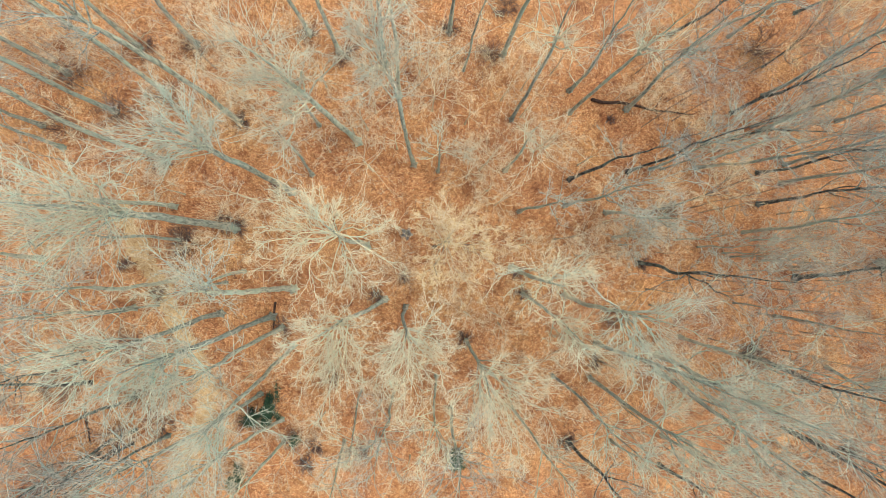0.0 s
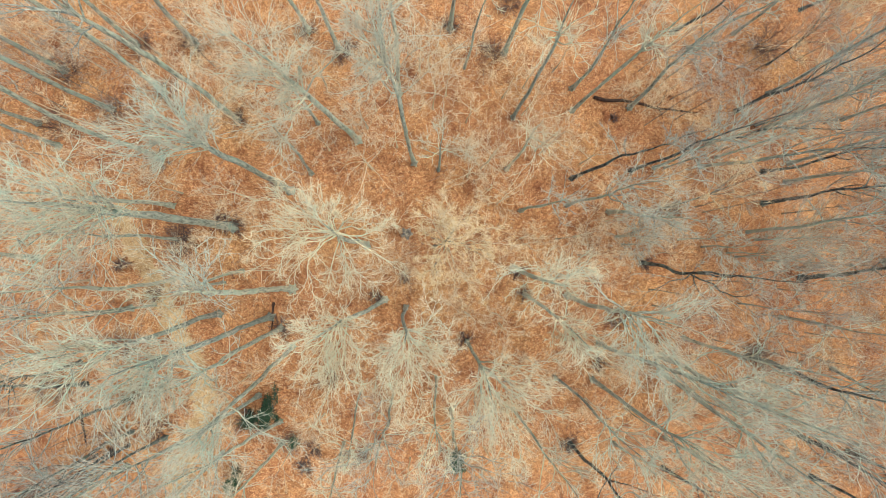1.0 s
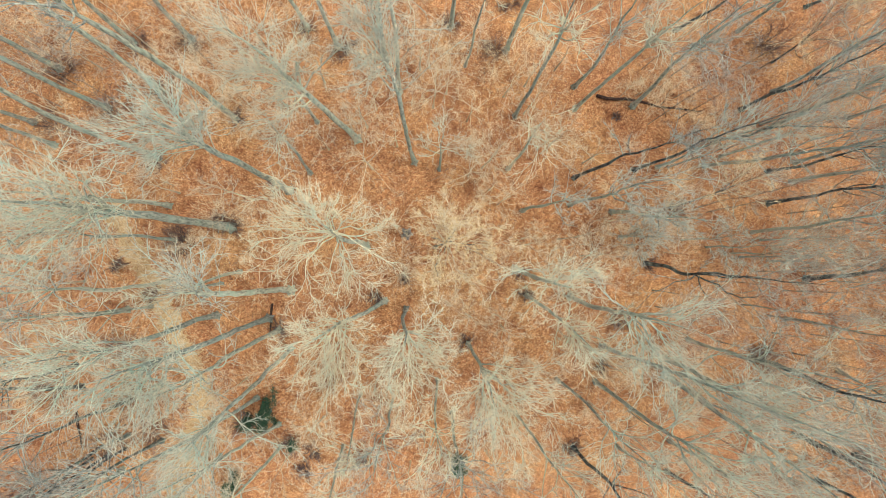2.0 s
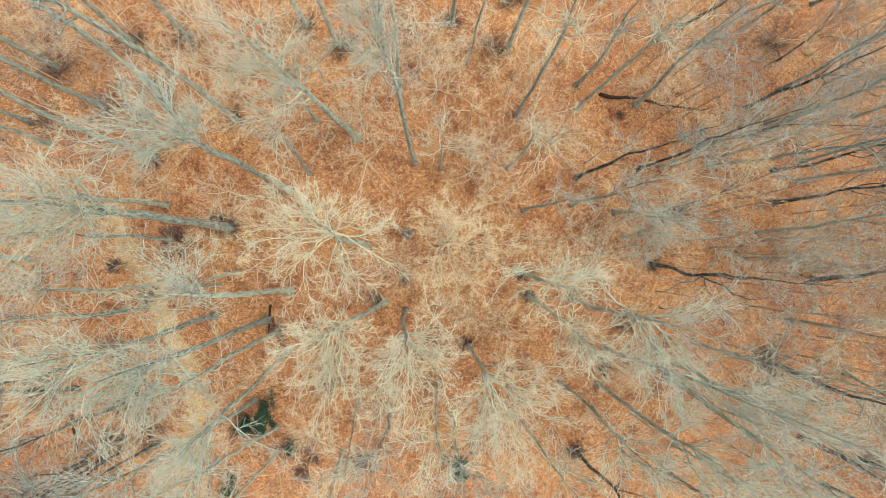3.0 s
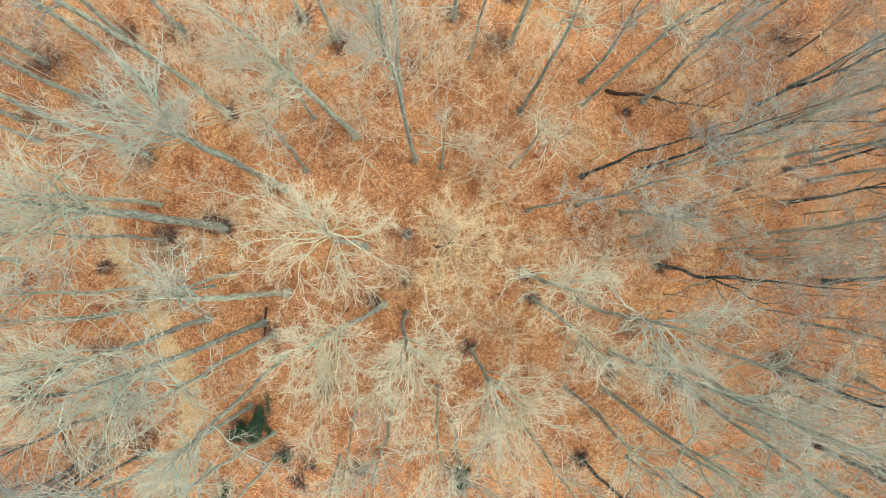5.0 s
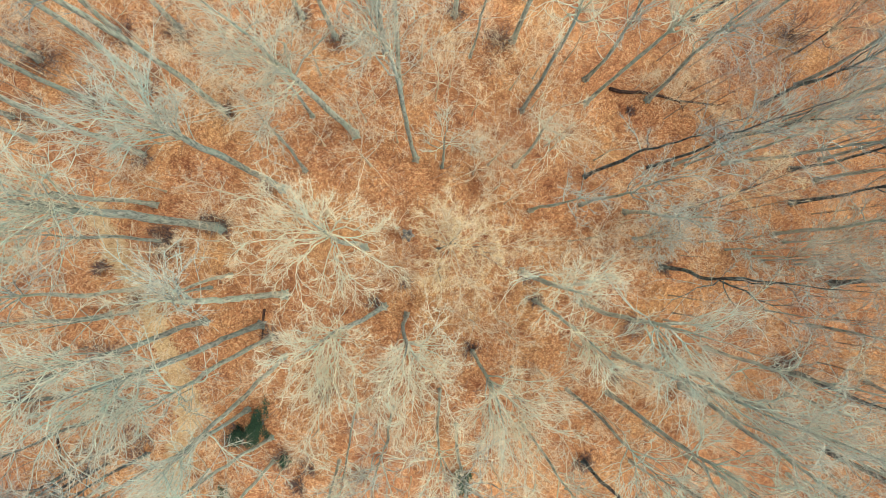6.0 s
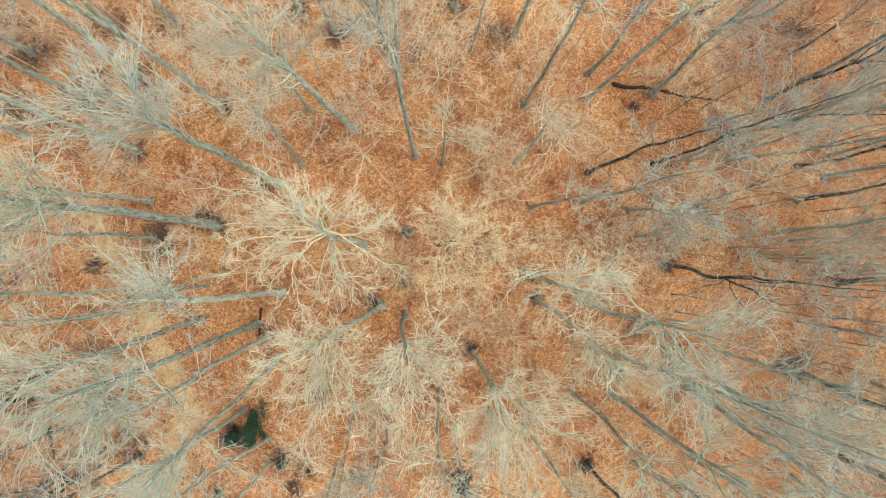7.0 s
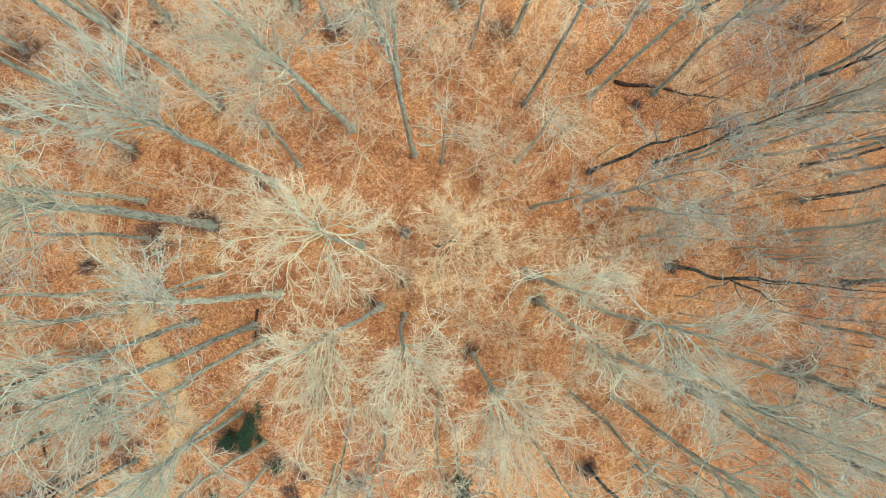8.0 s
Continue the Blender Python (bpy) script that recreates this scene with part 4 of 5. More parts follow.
beech(13.66, -1.33, 7.0, 2.4, (0.00, 0.00), 2.6, 0.09, 171, "low", boughs=8, dense=0.6, rise=0.7)
beech(9.25, -0.47, 8.0, 2.8, (0.00, 0.00), 2.6, 0.09, 172, "low", boughs=8, dense=0.6, rise=0.7)
beech(11.81, -5.69, 5.0, 1.8, (0.00, 0.00), 2.4, 0.09, 173, "low", boughs=8, dense=0.6, rise=0.7)
beech(6.91, -7.28, 6.0, 2.1, (0.00, 0.00), 2.5, 0.09, 174, "low", boughs=8, dense=0.6, rise=0.7)
beech(15.32, -8.09, 7.0, 2.4, (0.00, 0.00), 2.6, 0.09, 175, "low", boughs=8, dense=0.6, rise=0.7)
beech(18.55, -3.83, 8.0, 2.8, (0.00, 0.00), 2.6, 0.09, 176, "low", boughs=8, dense=0.6, rise=0.7)
beech(5.74, 6.02, 5.0, 1.8, (0.00, 0.00), 2.4, 0.09, 177, "low", boughs=8, dense=0.6, rise=0.7)
beech(3.95, 11.52, 6.0, 2.1, (0.00, 0.00), 2.5, 0.09, 178, "low", boughs=8, dense=0.6, rise=0.7)
beech(6.88, 13.54, 7.0, 2.4, (0.00, 0.00), 2.6, 0.09, 179, "low", boughs=8, dense=0.6, rise=0.7)
beech(-7.34, 14.40, 8.0, 2.8, (0.00, 0.00), 2.6, 0.09, 180, "low", boughs=8, dense=0.6, rise=0.7)
beech(-9.38, 17.59, 5.0, 1.8, (0.00, 0.00), 2.4, 0.09, 181, "low", boughs=8, dense=0.6, rise=0.7)
beech(-12.13, 11.33, 6.0, 2.1, (0.00, 0.00), 2.5, 0.09, 182, "low", boughs=8, dense=0.6, rise=0.7)
beech(-16.03, 9.04, 7.0, 2.4, (0.00, 0.00), 2.6, 0.09, 183, "low", boughs=8, dense=0.6, rise=0.7)
beech(-18.55, 5.62, 8.0, 2.8, (0.00, 0.00), 2.6, 0.09, 184, "low", boughs=8, dense=0.6, rise=0.7)
beech(-22.66, 7.11, 5.0, 1.8, (0.00, 0.00), 2.4, 0.09, 185, "low", boughs=8, dense=0.6, rise=0.7)
beech(-24.42, 9.09, 6.0, 2.1, (0.00, 0.00), 2.5, 0.09, 186, "low", boughs=8, dense=0.6, rise=0.7)
beech(-14.73, 2.01, 7.0, 2.4, (0.00, 0.00), 2.6, 0.09, 187, "low", boughs=8, dense=0.6, rise=0.7)
beech(-11.29, -0.46, 8.0, 2.8, (0.00, 0.00), 2.6, 0.09, 188, "low", boughs=8, dense=0.6, rise=0.7)
beech(-16.71, -6.37, 5.0, 1.8, (0.00, 0.00), 2.4, 0.09, 189, "low", boughs=8, dense=0.6, rise=0.7)
beech(-13.19, -8.79, 6.0, 2.1, (0.00, 0.00), 2.5, 0.09, 190, "low", boughs=8, dense=0.6, rise=0.7)
beech(-9.72, -14.40, 7.0, 2.4, (0.00, 0.00), 2.6, 0.09, 191, "low", boughs=8, dense=0.6, rise=0.7)
beech(-3.15, -11.88, 8.0, 2.8, (0.00, 0.00), 2.6, 0.09, 192, "low", boughs=8, dense=0.6, rise=0.7)
beech(-5.02, -0.48, 5.0, 1.8, (0.00, 0.00), 2.4, 0.09, 193, "low", boughs=8, dense=0.6, rise=0.7)
beech(16.44, 3.67, 15.7, 6.3, (0.00, 0.00), 2.4, 0.12, 196, "low", rise=1.4, boughs=8, dense=0.7)
beech(-19.53, -13.47, 17.0, 6.8, (-0.42, 0.54), 2.4, 0.22, 251, "dark")
beech(-23.66, -14.52, 17.0, 6.8, (-0.22, 0.22), 2.4, 0.22, 252, "dark")
beech(-26.15, -7.63, 18.0, 6.1, (0.06, -0.22), 2.4, 0.22, 253, "dark")
beech(-17.34, 12.63, 10.0, 4.0, (0.00, 0.00), 2.6, 0.12, 254, "low", rise=1.0, boughs=9, dense=0.65)
beech(-14.18, 11.13, 12.0, 4.0, (0.00, 0.00), 2.6, 0.12, 256, "low", rise=1.0, boughs=9, dense=0.65)
beech(-24.28, 10.45, 13.0, 4.0, (0.00, 0.00), 2.6, 0.12, 257, "low", rise=1.0, boughs=9, dense=0.65)
beech(-19.05, 9.14, 12.0, 4.0, (0.00, 0.00), 2.6, 0.12, 260, "low", rise=1.0, boughs=9, dense=0.65)
beech(-20.35, 16.60, 13.0, 4.0, (0.00, 0.00), 2.6, 0.12, 265, "low", rise=1.0, boughs=9, dense=0.65)
beech(20.85, 13.63, 12.0, 4.0, (0.74, -1.23), 2.6, 0.06, 101, "thicket", rise=0.7)
beech(19.24, -3.33, 12.0, 4.0, (-0.01, 0.04), 2.4, 0.06, 107, "thicket", rise=0.7)
beech(18.16, 15.91, 15.0, 6.0, (0.00, 0.00), 2.4, 0.06, 194, "thicket", rise=1.4, boughs=8, dense=0.7)
beech(18.68, 11.44, 15.6, 6.2, (0.00, 0.00), 2.4, 0.06, 195, "thicket", rise=1.4, boughs=8, dense=0.7)
beech(18.96, -2.01, 11.6, 4.6, (0.00, 0.00), 2.4, 0.06, 197, "thicket", rise=1.4, boughs=8, dense=0.7)
beech(17.95, -4.25, 13.7, 5.5, (0.00, 0.00), 2.4, 0.06, 198, "thicket", rise=1.4, boughs=8, dense=0.7)
beech(18.59, -8.10, 12.1, 4.8, (0.00, 0.00), 2.4, 0.06, 199, "thicket", rise=1.4, boughs=8, dense=0.7)
beech(20.62, 15.45, 14.8, 5.9, (0.00, 0.00), 2.4, 0.06, 200, "thicket", rise=1.4, boughs=8, dense=0.7)
beech(21.28, 12.00, 11.7, 4.7, (0.00, 0.00), 2.4, 0.06, 201, "thicket", rise=1.4, boughs=8, dense=0.7)
beech(22.64, 9.68, 11.0, 4.4, (0.00, 0.00), 2.4, 0.06, 202, "thicket", rise=1.4, boughs=8, dense=0.7)
beech(22.82, 4.74, 12.1, 4.8, (0.00, 0.00), 2.4, 0.06, 203, "thicket", rise=1.4, boughs=8, dense=0.7)
beech(22.80, -6.33, 12.4, 5.0, (0.00, 0.00), 2.4, 0.06, 204, "thicket", rise=1.4, boughs=8, dense=0.7)
beech(22.02, -9.45, 14.4, 5.8, (0.00, 0.00), 2.4, 0.06, 205, "thicket", rise=1.4, boughs=8, dense=0.7)
beech(20.16, -14.84, 14.5, 5.8, (0.00, 0.00), 2.4, 0.06, 206, "thicket", rise=1.4, boughs=8, dense=0.7)
beech(26.43, 16.19, 12.5, 5.0, (0.00, 0.00), 2.4, 0.06, 207, "thicket", rise=1.4, boughs=8, dense=0.7)
beech(25.13, 9.49, 11.7, 4.7, (0.00, 0.00), 2.4, 0.06, 208, "thicket", rise=1.4, boughs=8, dense=0.7)
beech(23.47, 4.30, 14.0, 5.6, (0.00, 0.00), 2.4, 0.06, 209, "thicket", rise=1.4, boughs=8, dense=0.7)
beech(23.74, -1.28, 12.7, 5.1, (0.00, 0.00), 2.4, 0.06, 210, "thicket", rise=1.4, boughs=8, dense=0.7)
beech(24.13, -6.09, 13.4, 5.4, (0.00, 0.00), 2.4, 0.06, 211, "thicket", rise=1.4, boughs=8, dense=0.7)
beech(23.61, -13.54, 14.5, 5.8, (0.00, 0.00), 2.4, 0.06, 212, "thicket", rise=1.4, boughs=8, dense=0.7)
beech(28.17, 16.26, 11.1, 4.4, (0.00, 0.00), 2.4, 0.06, 213, "thicket", rise=1.4, boughs=8, dense=0.7)
beech(29.83, 12.06, 11.1, 4.4, (0.00, 0.00), 2.4, 0.06, 214, "thicket", rise=1.4, boughs=8, dense=0.7)
beech(28.65, 8.59, 13.9, 5.6, (0.00, 0.00), 2.4, 0.06, 215, "thicket", rise=1.4, boughs=8, dense=0.7)
beech(27.44, 0.75, 11.9, 4.8, (0.00, 0.00), 2.4, 0.06, 216, "thicket", rise=1.4, boughs=8, dense=0.7)
beech(28.42, -4.08, 14.8, 5.9, (0.00, 0.00), 2.4, 0.06, 217, "thicket", rise=1.4, boughs=8, dense=0.7)
beech(29.14, -11.03, 12.7, 5.1, (0.00, 0.00), 2.4, 0.06, 218, "thicket", rise=1.4, boughs=8, dense=0.7)
beech(26.78, -13.62, 14.9, 6.0, (0.00, 0.00), 2.4, 0.06, 219, "thicket", rise=1.4, boughs=8, dense=0.7)
beech(29.87, 11.69, 15.0, 6.0, (0.00, 0.00), 2.4, 0.06, 220, "thicket", rise=1.4, boughs=8, dense=0.7)
beech(31.28, 9.42, 15.7, 6.3, (0.00, 0.00), 2.4, 0.06, 221, "thicket", rise=1.4, boughs=8, dense=0.7)
beech(30.10, 4.21, 14.1, 5.6, (0.00, 0.00), 2.4, 0.06, 222, "thicket", rise=1.4, boughs=8, dense=0.7)
beech(31.28, -0.20, 15.6, 6.2, (0.00, 0.00), 2.4, 0.06, 223, "thicket", rise=1.4, boughs=8, dense=0.7)
beech(31.65, -9.06, 12.6, 5.0, (0.00, 0.00), 2.4, 0.06, 224, "thicket", rise=1.4, boughs=8, dense=0.7)
beech(31.09, -12.96, 11.7, 4.7, (0.00, 0.00), 2.4, 0.06, 225, "thicket", rise=1.4, boughs=8, dense=0.7)
beech(31.79, 17.22, 13.0, 5.0, (0.00, 0.00), 2.6, 0.06, 226, "thicket", rise=1.2, dense=0.7)
beech(30.99, 1.91, 14.0, 5.0, (0.00, 0.00), 2.6, 0.06, 227, "thicket", rise=1.2, dense=0.7)
beech(29.75, -2.03, 13.0, 5.0, (0.00, 0.00), 2.6, 0.06, 228, "thicket", rise=1.2, dense=0.7)
beech(31.93, -5.59, 13.0, 5.0, (0.00, 0.00), 2.6, 0.06, 229, "thicket", rise=1.2, dense=0.7)
beech(28.21, 2.72, 13.0, 5.0, (0.00, 0.00), 2.6, 0.06, 230, "thicket", rise=1.2, dense=0.7)
beech(32.06, 7.24, 12.0, 5.0, (0.00, 0.00), 2.6, 0.06, 231, "thicket", rise=1.2, dense=0.7)
beech(26.61, 5.58, 12.0, 5.0, (0.00, 0.00), 2.4, 0.06, 232, "thicket", rise=1.2, dense=0.7)
beech(31.74, -3.80, 9.5, 3.0, (0.00, 0.00), 2.6, 0.06, 233, "thicket", rise=1.0, boughs=9, dense=0.7)
beech(33.52, -1.31, 9.5, 3.0, (0.00, 0.00), 2.6, 0.06, 234, "thicket", rise=1.0, boughs=9, dense=0.7)
beech(30.39, -7.11, 9.5, 3.0, (0.00, 0.00), 2.6, 0.06, 235, "thicket", rise=1.0, boughs=9, dense=0.7)
beech(33.82, -7.97, 9.5, 3.0, (0.00, 0.00), 2.6, 0.06, 236, "thicket", rise=1.0, boughs=9, dense=0.7)
beech(31.38, -0.47, 9.5, 3.0, (0.00, 0.00), 2.6, 0.06, 237, "thicket", rise=1.0, boughs=9, dense=0.7)
beech(28.71, -5.45, 9.5, 3.0, (0.00, 0.00), 2.6, 0.06, 238, "thicket", rise=1.0, boughs=9, dense=0.7)
beech(32.98, 14.72, 9.5, 3.0, (0.00, 0.00), 2.6, 0.06, 239, "thicket", rise=1.0, boughs=9, dense=0.7)
beech(29.92, 14.24, 9.5, 3.0, (0.00, 0.00), 2.6, 0.06, 240, "thicket", rise=1.0, boughs=9, dense=0.7)
beech(33.79, 11.75, 9.5, 3.0, (0.00, 0.00), 2.6, 0.06, 241, "thicket", rise=1.0, boughs=9, dense=0.7)
beech(27.08, -0.47, 9.5, 3.0, (0.00, 0.00), 2.6, 0.06, 242, "thicket", rise=1.0, boughs=9, dense=0.7)
beech(31.61, -10.42, 9.5, 3.0, (0.00, 0.00), 2.6, 0.06, 243, "thicket", rise=1.0, boughs=9, dense=0.7)
beech(-25.71, -12.97, 11.0, 4.0, (0.00, 0.00), 2.6, 0.06, 244, "thicket", rise=1.1, boughs=10, dense=0.7)
beech(-22.39, -12.26, 11.0, 4.0, (0.00, 0.00), 2.6, 0.06, 245, "thicket", rise=1.1, boughs=10, dense=0.7)
beech(-19.00, -14.39, 11.0, 4.0, (0.00, 0.00), 2.6, 0.06, 246, "thicket", rise=1.1, boughs=10, dense=0.7)
# the next three thickets are added to darken the left edge
beech(-26.89, -8.80, 11.0, 4.0, (0.00, 0.00), 2.6, 0.06, 247, "thicket", rise=1.1, boughs=10, dense=0.7)
beech(-27.18, -3.49, 11.0, 4.0, (0.00, 0.00), 2.6, 0.06, 248, "thicket", rise=1.1, boughs=10, dense=0.7)
beech(-27.67, 12.29, 11.0, 4.0, (0.00, 0.00), 2.6, 0.06, 249, "thicket", rise=1.1, boughs=10, dense=0.7)
beech(-24.19, -15.32, 11.0, 4.0, (0.00, 0.00), 2.6, 0.06, 250, "thicket", rise=1.1, boughs=10, dense=0.7)
beech(-20.93, 14.35, 11.0, 4.0, (0.00, 0.00), 2.6, 0.06, 255, "thicket", rise=1.0, boughs=9, dense=0.65)
beech(-25.13, 17.28, 10.0, 4.0, (0.00, 0.00), 2.6, 0.06, 258, "thicket", rise=1.0, boughs=9, dense=0.65)
beech(-27.74, 15.80, 11.0, 4.0, (0.00, 0.00), 2.6, 0.06, 259, "thicket", rise=1.0, boughs=9, dense=0.65)
beech(-22.11, 11.99, 13.0, 4.0, (0.00, 0.00), 2.6, 0.06, 261, "thicket", rise=1.0, boughs=9, dense=0.65)
beech(-26.60, 14.08, 10.0, 4.0, (0.00, 0.00), 2.6, 0.06, 262, "thicket", rise=1.0, boughs=9, dense=0.65)
beech(-27.22, 8.03, 11.0, 4.0, (0.00, 0.00), 2.6, 0.06, 263, "thicket", rise=1.0, boughs=9, dense=0.65)
beech(-16.12, 15.77, 12.0, 4.0, (0.00, 0.00), 2.6, 0.06, 264, "thicket", rise=1.0, boughs=9, dense=0.65)
beech(0.95, 15.88, 8.0, 2.4, (0.00, 0.00), 3.0, 0.09, 301, "low", boughs=11, rise=0.8)
beech(2.31, 13.71, 8.0, 2.4, (0.00, 0.00), 2.8, 0.09, 302, "low", boughs=11, rise=0.8)
beech(4.02, 7.06, 7.0, 2.1, (0.00, 0.00), 2.8, 0.09, 303, "low", boughs=11, rise=0.8)
beech(5.72, 8.26, 7.0, 2.1, (0.00, 0.00), 2.6, 0.09, 304, "low", boughs=11, rise=0.8)
beech(-3.29, 12.37, 8.0, 2.4, (0.00, 0.00), 2.6, 0.09, 305, "low", boughs=11, rise=0.8)
beech(-1.60, 9.42, 6.0, 1.8, (0.00, 0.00), 2.2, 0.09, 306, "low", boughs=11, rise=0.8)
beech(8.52, 12.17, 7.0, 2.1, (0.00, 0.00), 2.4, 0.09, 307, "low", boughs=11, rise=0.8)
beech(9.91, 8.98, 7.0, 2.1, (0.00, 0.00), 2.6, 0.09, 308, "low", boughs=11, rise=0.8)
beech(12.70, 2.27, 6.0, 1.8, (0.00, 0.00), 2.6, 0.09, 309, "low", boughs=11, rise=0.8)
beech(6.60, -4.73, 6.0, 1.8, (0.00, 0.00), 2.6, 0.09, 310, "low", boughs=11, rise=0.8)
beech(6.42, 4.86, 6.0, 1.8, (0.00, 0.00), 2.4, 0.09, 311, "low", boughs=11, rise=0.8)
beech(-5.09, 10.59, 7.0, 2.1, (0.00, 0.00), 2.4, 0.09, 312, "low", boughs=11, rise=0.8)
beech(23.34, 1.46, 11.0, 3.8, (0.00, 0.00), 3.0, 0.10, 331, "grey", boughs=14, rise=1.0, dense=0.72)
beech(25.45, 0.97, 12.0, 4.2, (0.00, 0.00), 3.2, 0.10, 332, "grey", boughs=14, rise=1.0, dense=0.72)
beech(27.89, 2.06, 12.0, 4.2, (0.00, 0.00), 3.0, 0.10, 333, "grey", boughs=14, rise=1.0, dense=0.72)
beech(28.79, 0.36, 12.0, 4.2, (0.00, 0.00), 3.0, 0.10, 334, "grey", boughs=14, rise=1.0, dense=0.72)
beech(21.37, 2.05, 9.0, 3.1, (0.00, 0.00), 2.6, 0.10, 335, "grey", boughs=14, rise=1.0, dense=0.72)
beech(16.25, 2.30, 8.0, 2.8, (0.00, 0.00), 2.6, 0.10, 336, "grey", boughs=14, rise=1.0, dense=0.72)
beech(26.30, -3.17, 12.0, 4.2, (0.00, 0.00), 3.0, 0.10, 337, "grey", boughs=14, rise=1.0, dense=0.72)
beech(26.16, 0.66, 8.0, 2.8, (0.00, 0.00), 2.8, 0.10, 338, "grey", boughs=14, rise=1.0, dense=0.72)


# ---- undergrowth and fallen wood ----
def bramble_shade(x, y, radius, height, seed, material=None):
    """A low clump of thin dark stems; at trunk feet it stands in for shade."""
    rng = np.random.default_rng(1000 + seed)
    n = 25
    az = rng.random(n) * 6.28
    foot = np.stack([np.cos(az), np.sin(az), np.zeros(n)], -1) * (radius * 0.4 * rng.random(n))[:, None]
    lines = np.empty((n, 5, 3))
    lines[:, 0] = foot
    go = unit(np.stack([np.cos(az), np.sin(az), 1.2 + rng.random(n)], -1))
    for q in range(1, 5):
        lines[:, q] = lines[:, q - 1] + go * height / 3.2
        go = unit(go + rng.normal(size=go.shape) * 0.3 + np.array([0, 0, -0.25]))
    lines[:, :, 2] = np.maximum(lines[:, :, 2], 0.02)
    rad = np.full((n, 1), 0.022) * np.linspace(1, 0.3, 5)[None]
    b, r = sprout(rng, lines, rad, 12, 0.1, 0.45, 0.8, 0.02, 0.2, 3, 0.014)
    ob = new("bramble_clump")
    ob.location = (x, y, float(ground_height(x, y)))
    v, f = tubes(lines, rad, 4)
    child("thicket", mesh_from("thicket", v, f, material or BRUSH), ob, kind="stuff")
    v, f = tubes(b, np.maximum(r, 0.011), 3)
    child("crown", mesh_from("crown", v, f, material or BRUSH), ob, kind="stuff")
    return tagged(ob, "low dark clump of bare brambles, at trunk feet standing in for shade", "shrub", "brambles")


def holly(x, y, radius, height, seed, slim=1.0, full=9):
    """A small evergreen: stem, side stems and a dense coat of dark leaves."""
    rng = np.random.default_rng(2000 + seed)
    ob = new("holly_bush")
    ob.scale = (slim, 1 / slim, 1)
    ob.location = (x, y, float(ground_height(x, y)))
    line = trunk_line(rng, height, (0.1, 0.1), 8, 0.03)
    child("trunk", trunk_mesh(rng, line, 0.05 * np.linspace(1, 0.2, 8), 8, DARK_BARK), ob)
    b, r = sprout(rng, line[None], (0.05 * np.linspace(1, 0.2, 8))[None], 22, 0.12, radius / height * 1.1, 1.15, 0.05, 0.15, 5, 0.02)
    c, rc = sprout(rng, b, r, 8, 0.1, 0.45, 0.8, 0.05, 0.2, 3, 0.01)
    v, f = merged(tubes(b, np.maximum(r, 0.008), 4), tubes(c, np.maximum(rc, 0.005), 3))
    child("branchwork", mesh_from("branchwork", v, f, DARK_BARK), ob, kind="stuff")
    spots = np.concatenate([c[:, 1], c[:, 2], c[:, 2], b[:, 3], b[:, 4]])
    spots = np.repeat(spots, full, 0)
    v, f = leaf_shapes(rng, spots + rng.normal(size=spots.shape) * 0.09, 0.10, 0.6)
    child("foliage", mesh_from("foliage", v, f, GREEN), ob, kind="stuff")
    return tagged(ob, "small dark green evergreen bush among bare trees", "shrub", "evergreen bushes")


def stump(x, y, girth, height, seed):
    """A weathered grey stump with spreading roots and a jagged, hollow top."""
    rng = np.random.default_rng(5000 + seed)
    sides, rings = 20, 9
    ang = np.arange(sides) * 2 * np.pi / sides
    v = []
    jag = 0.22 * rng.random(sides) * height
    for k in range(rings):
        u = k / (rings - 1)
        flare = 1 + 1.1 * math.exp(-u * 5) * (0.5 + 0.5 * np.cos(ang * 5 + seed))
        r = girth / 2 * (1 - 0.25 * u) * flare * (1 + 0.05 * rng.normal(size=sides))
        v.append(np.stack([r * np.cos(ang), r * np.sin(ang), np.full(sides, u * height - 0.1) - jag * (u > 0.95)], -1))
    top = v[-1]
    inner = top * np.array([0.72, 0.72, 1.0])
    floor = inner * np.array([0.8, 0.8, 1.0]) - np.array([0, 0, 0.3 * height])
    v += [inner, floor]
    j = np.arange(sides)
    nx = (j + 1) % sides
    quad = np.concatenate([np.stack([k * sides + j, k * sides + nx, (k + 1) * sides + nx, (k + 1) * sides + j], -1) for k in range(rings + 1)])
    cap = ((rings + 1) * sides + j)[None]
    ob = new("tree_stump", mesh_from("tree_stump", np.concatenate(v), [quad, cap], GREY_WOOD, True))
    ob.location = (x, y, float(ground_height(x, y)))
    return tagged(ob, "weathered grey broken tree stump among fallen leaves", "stump")


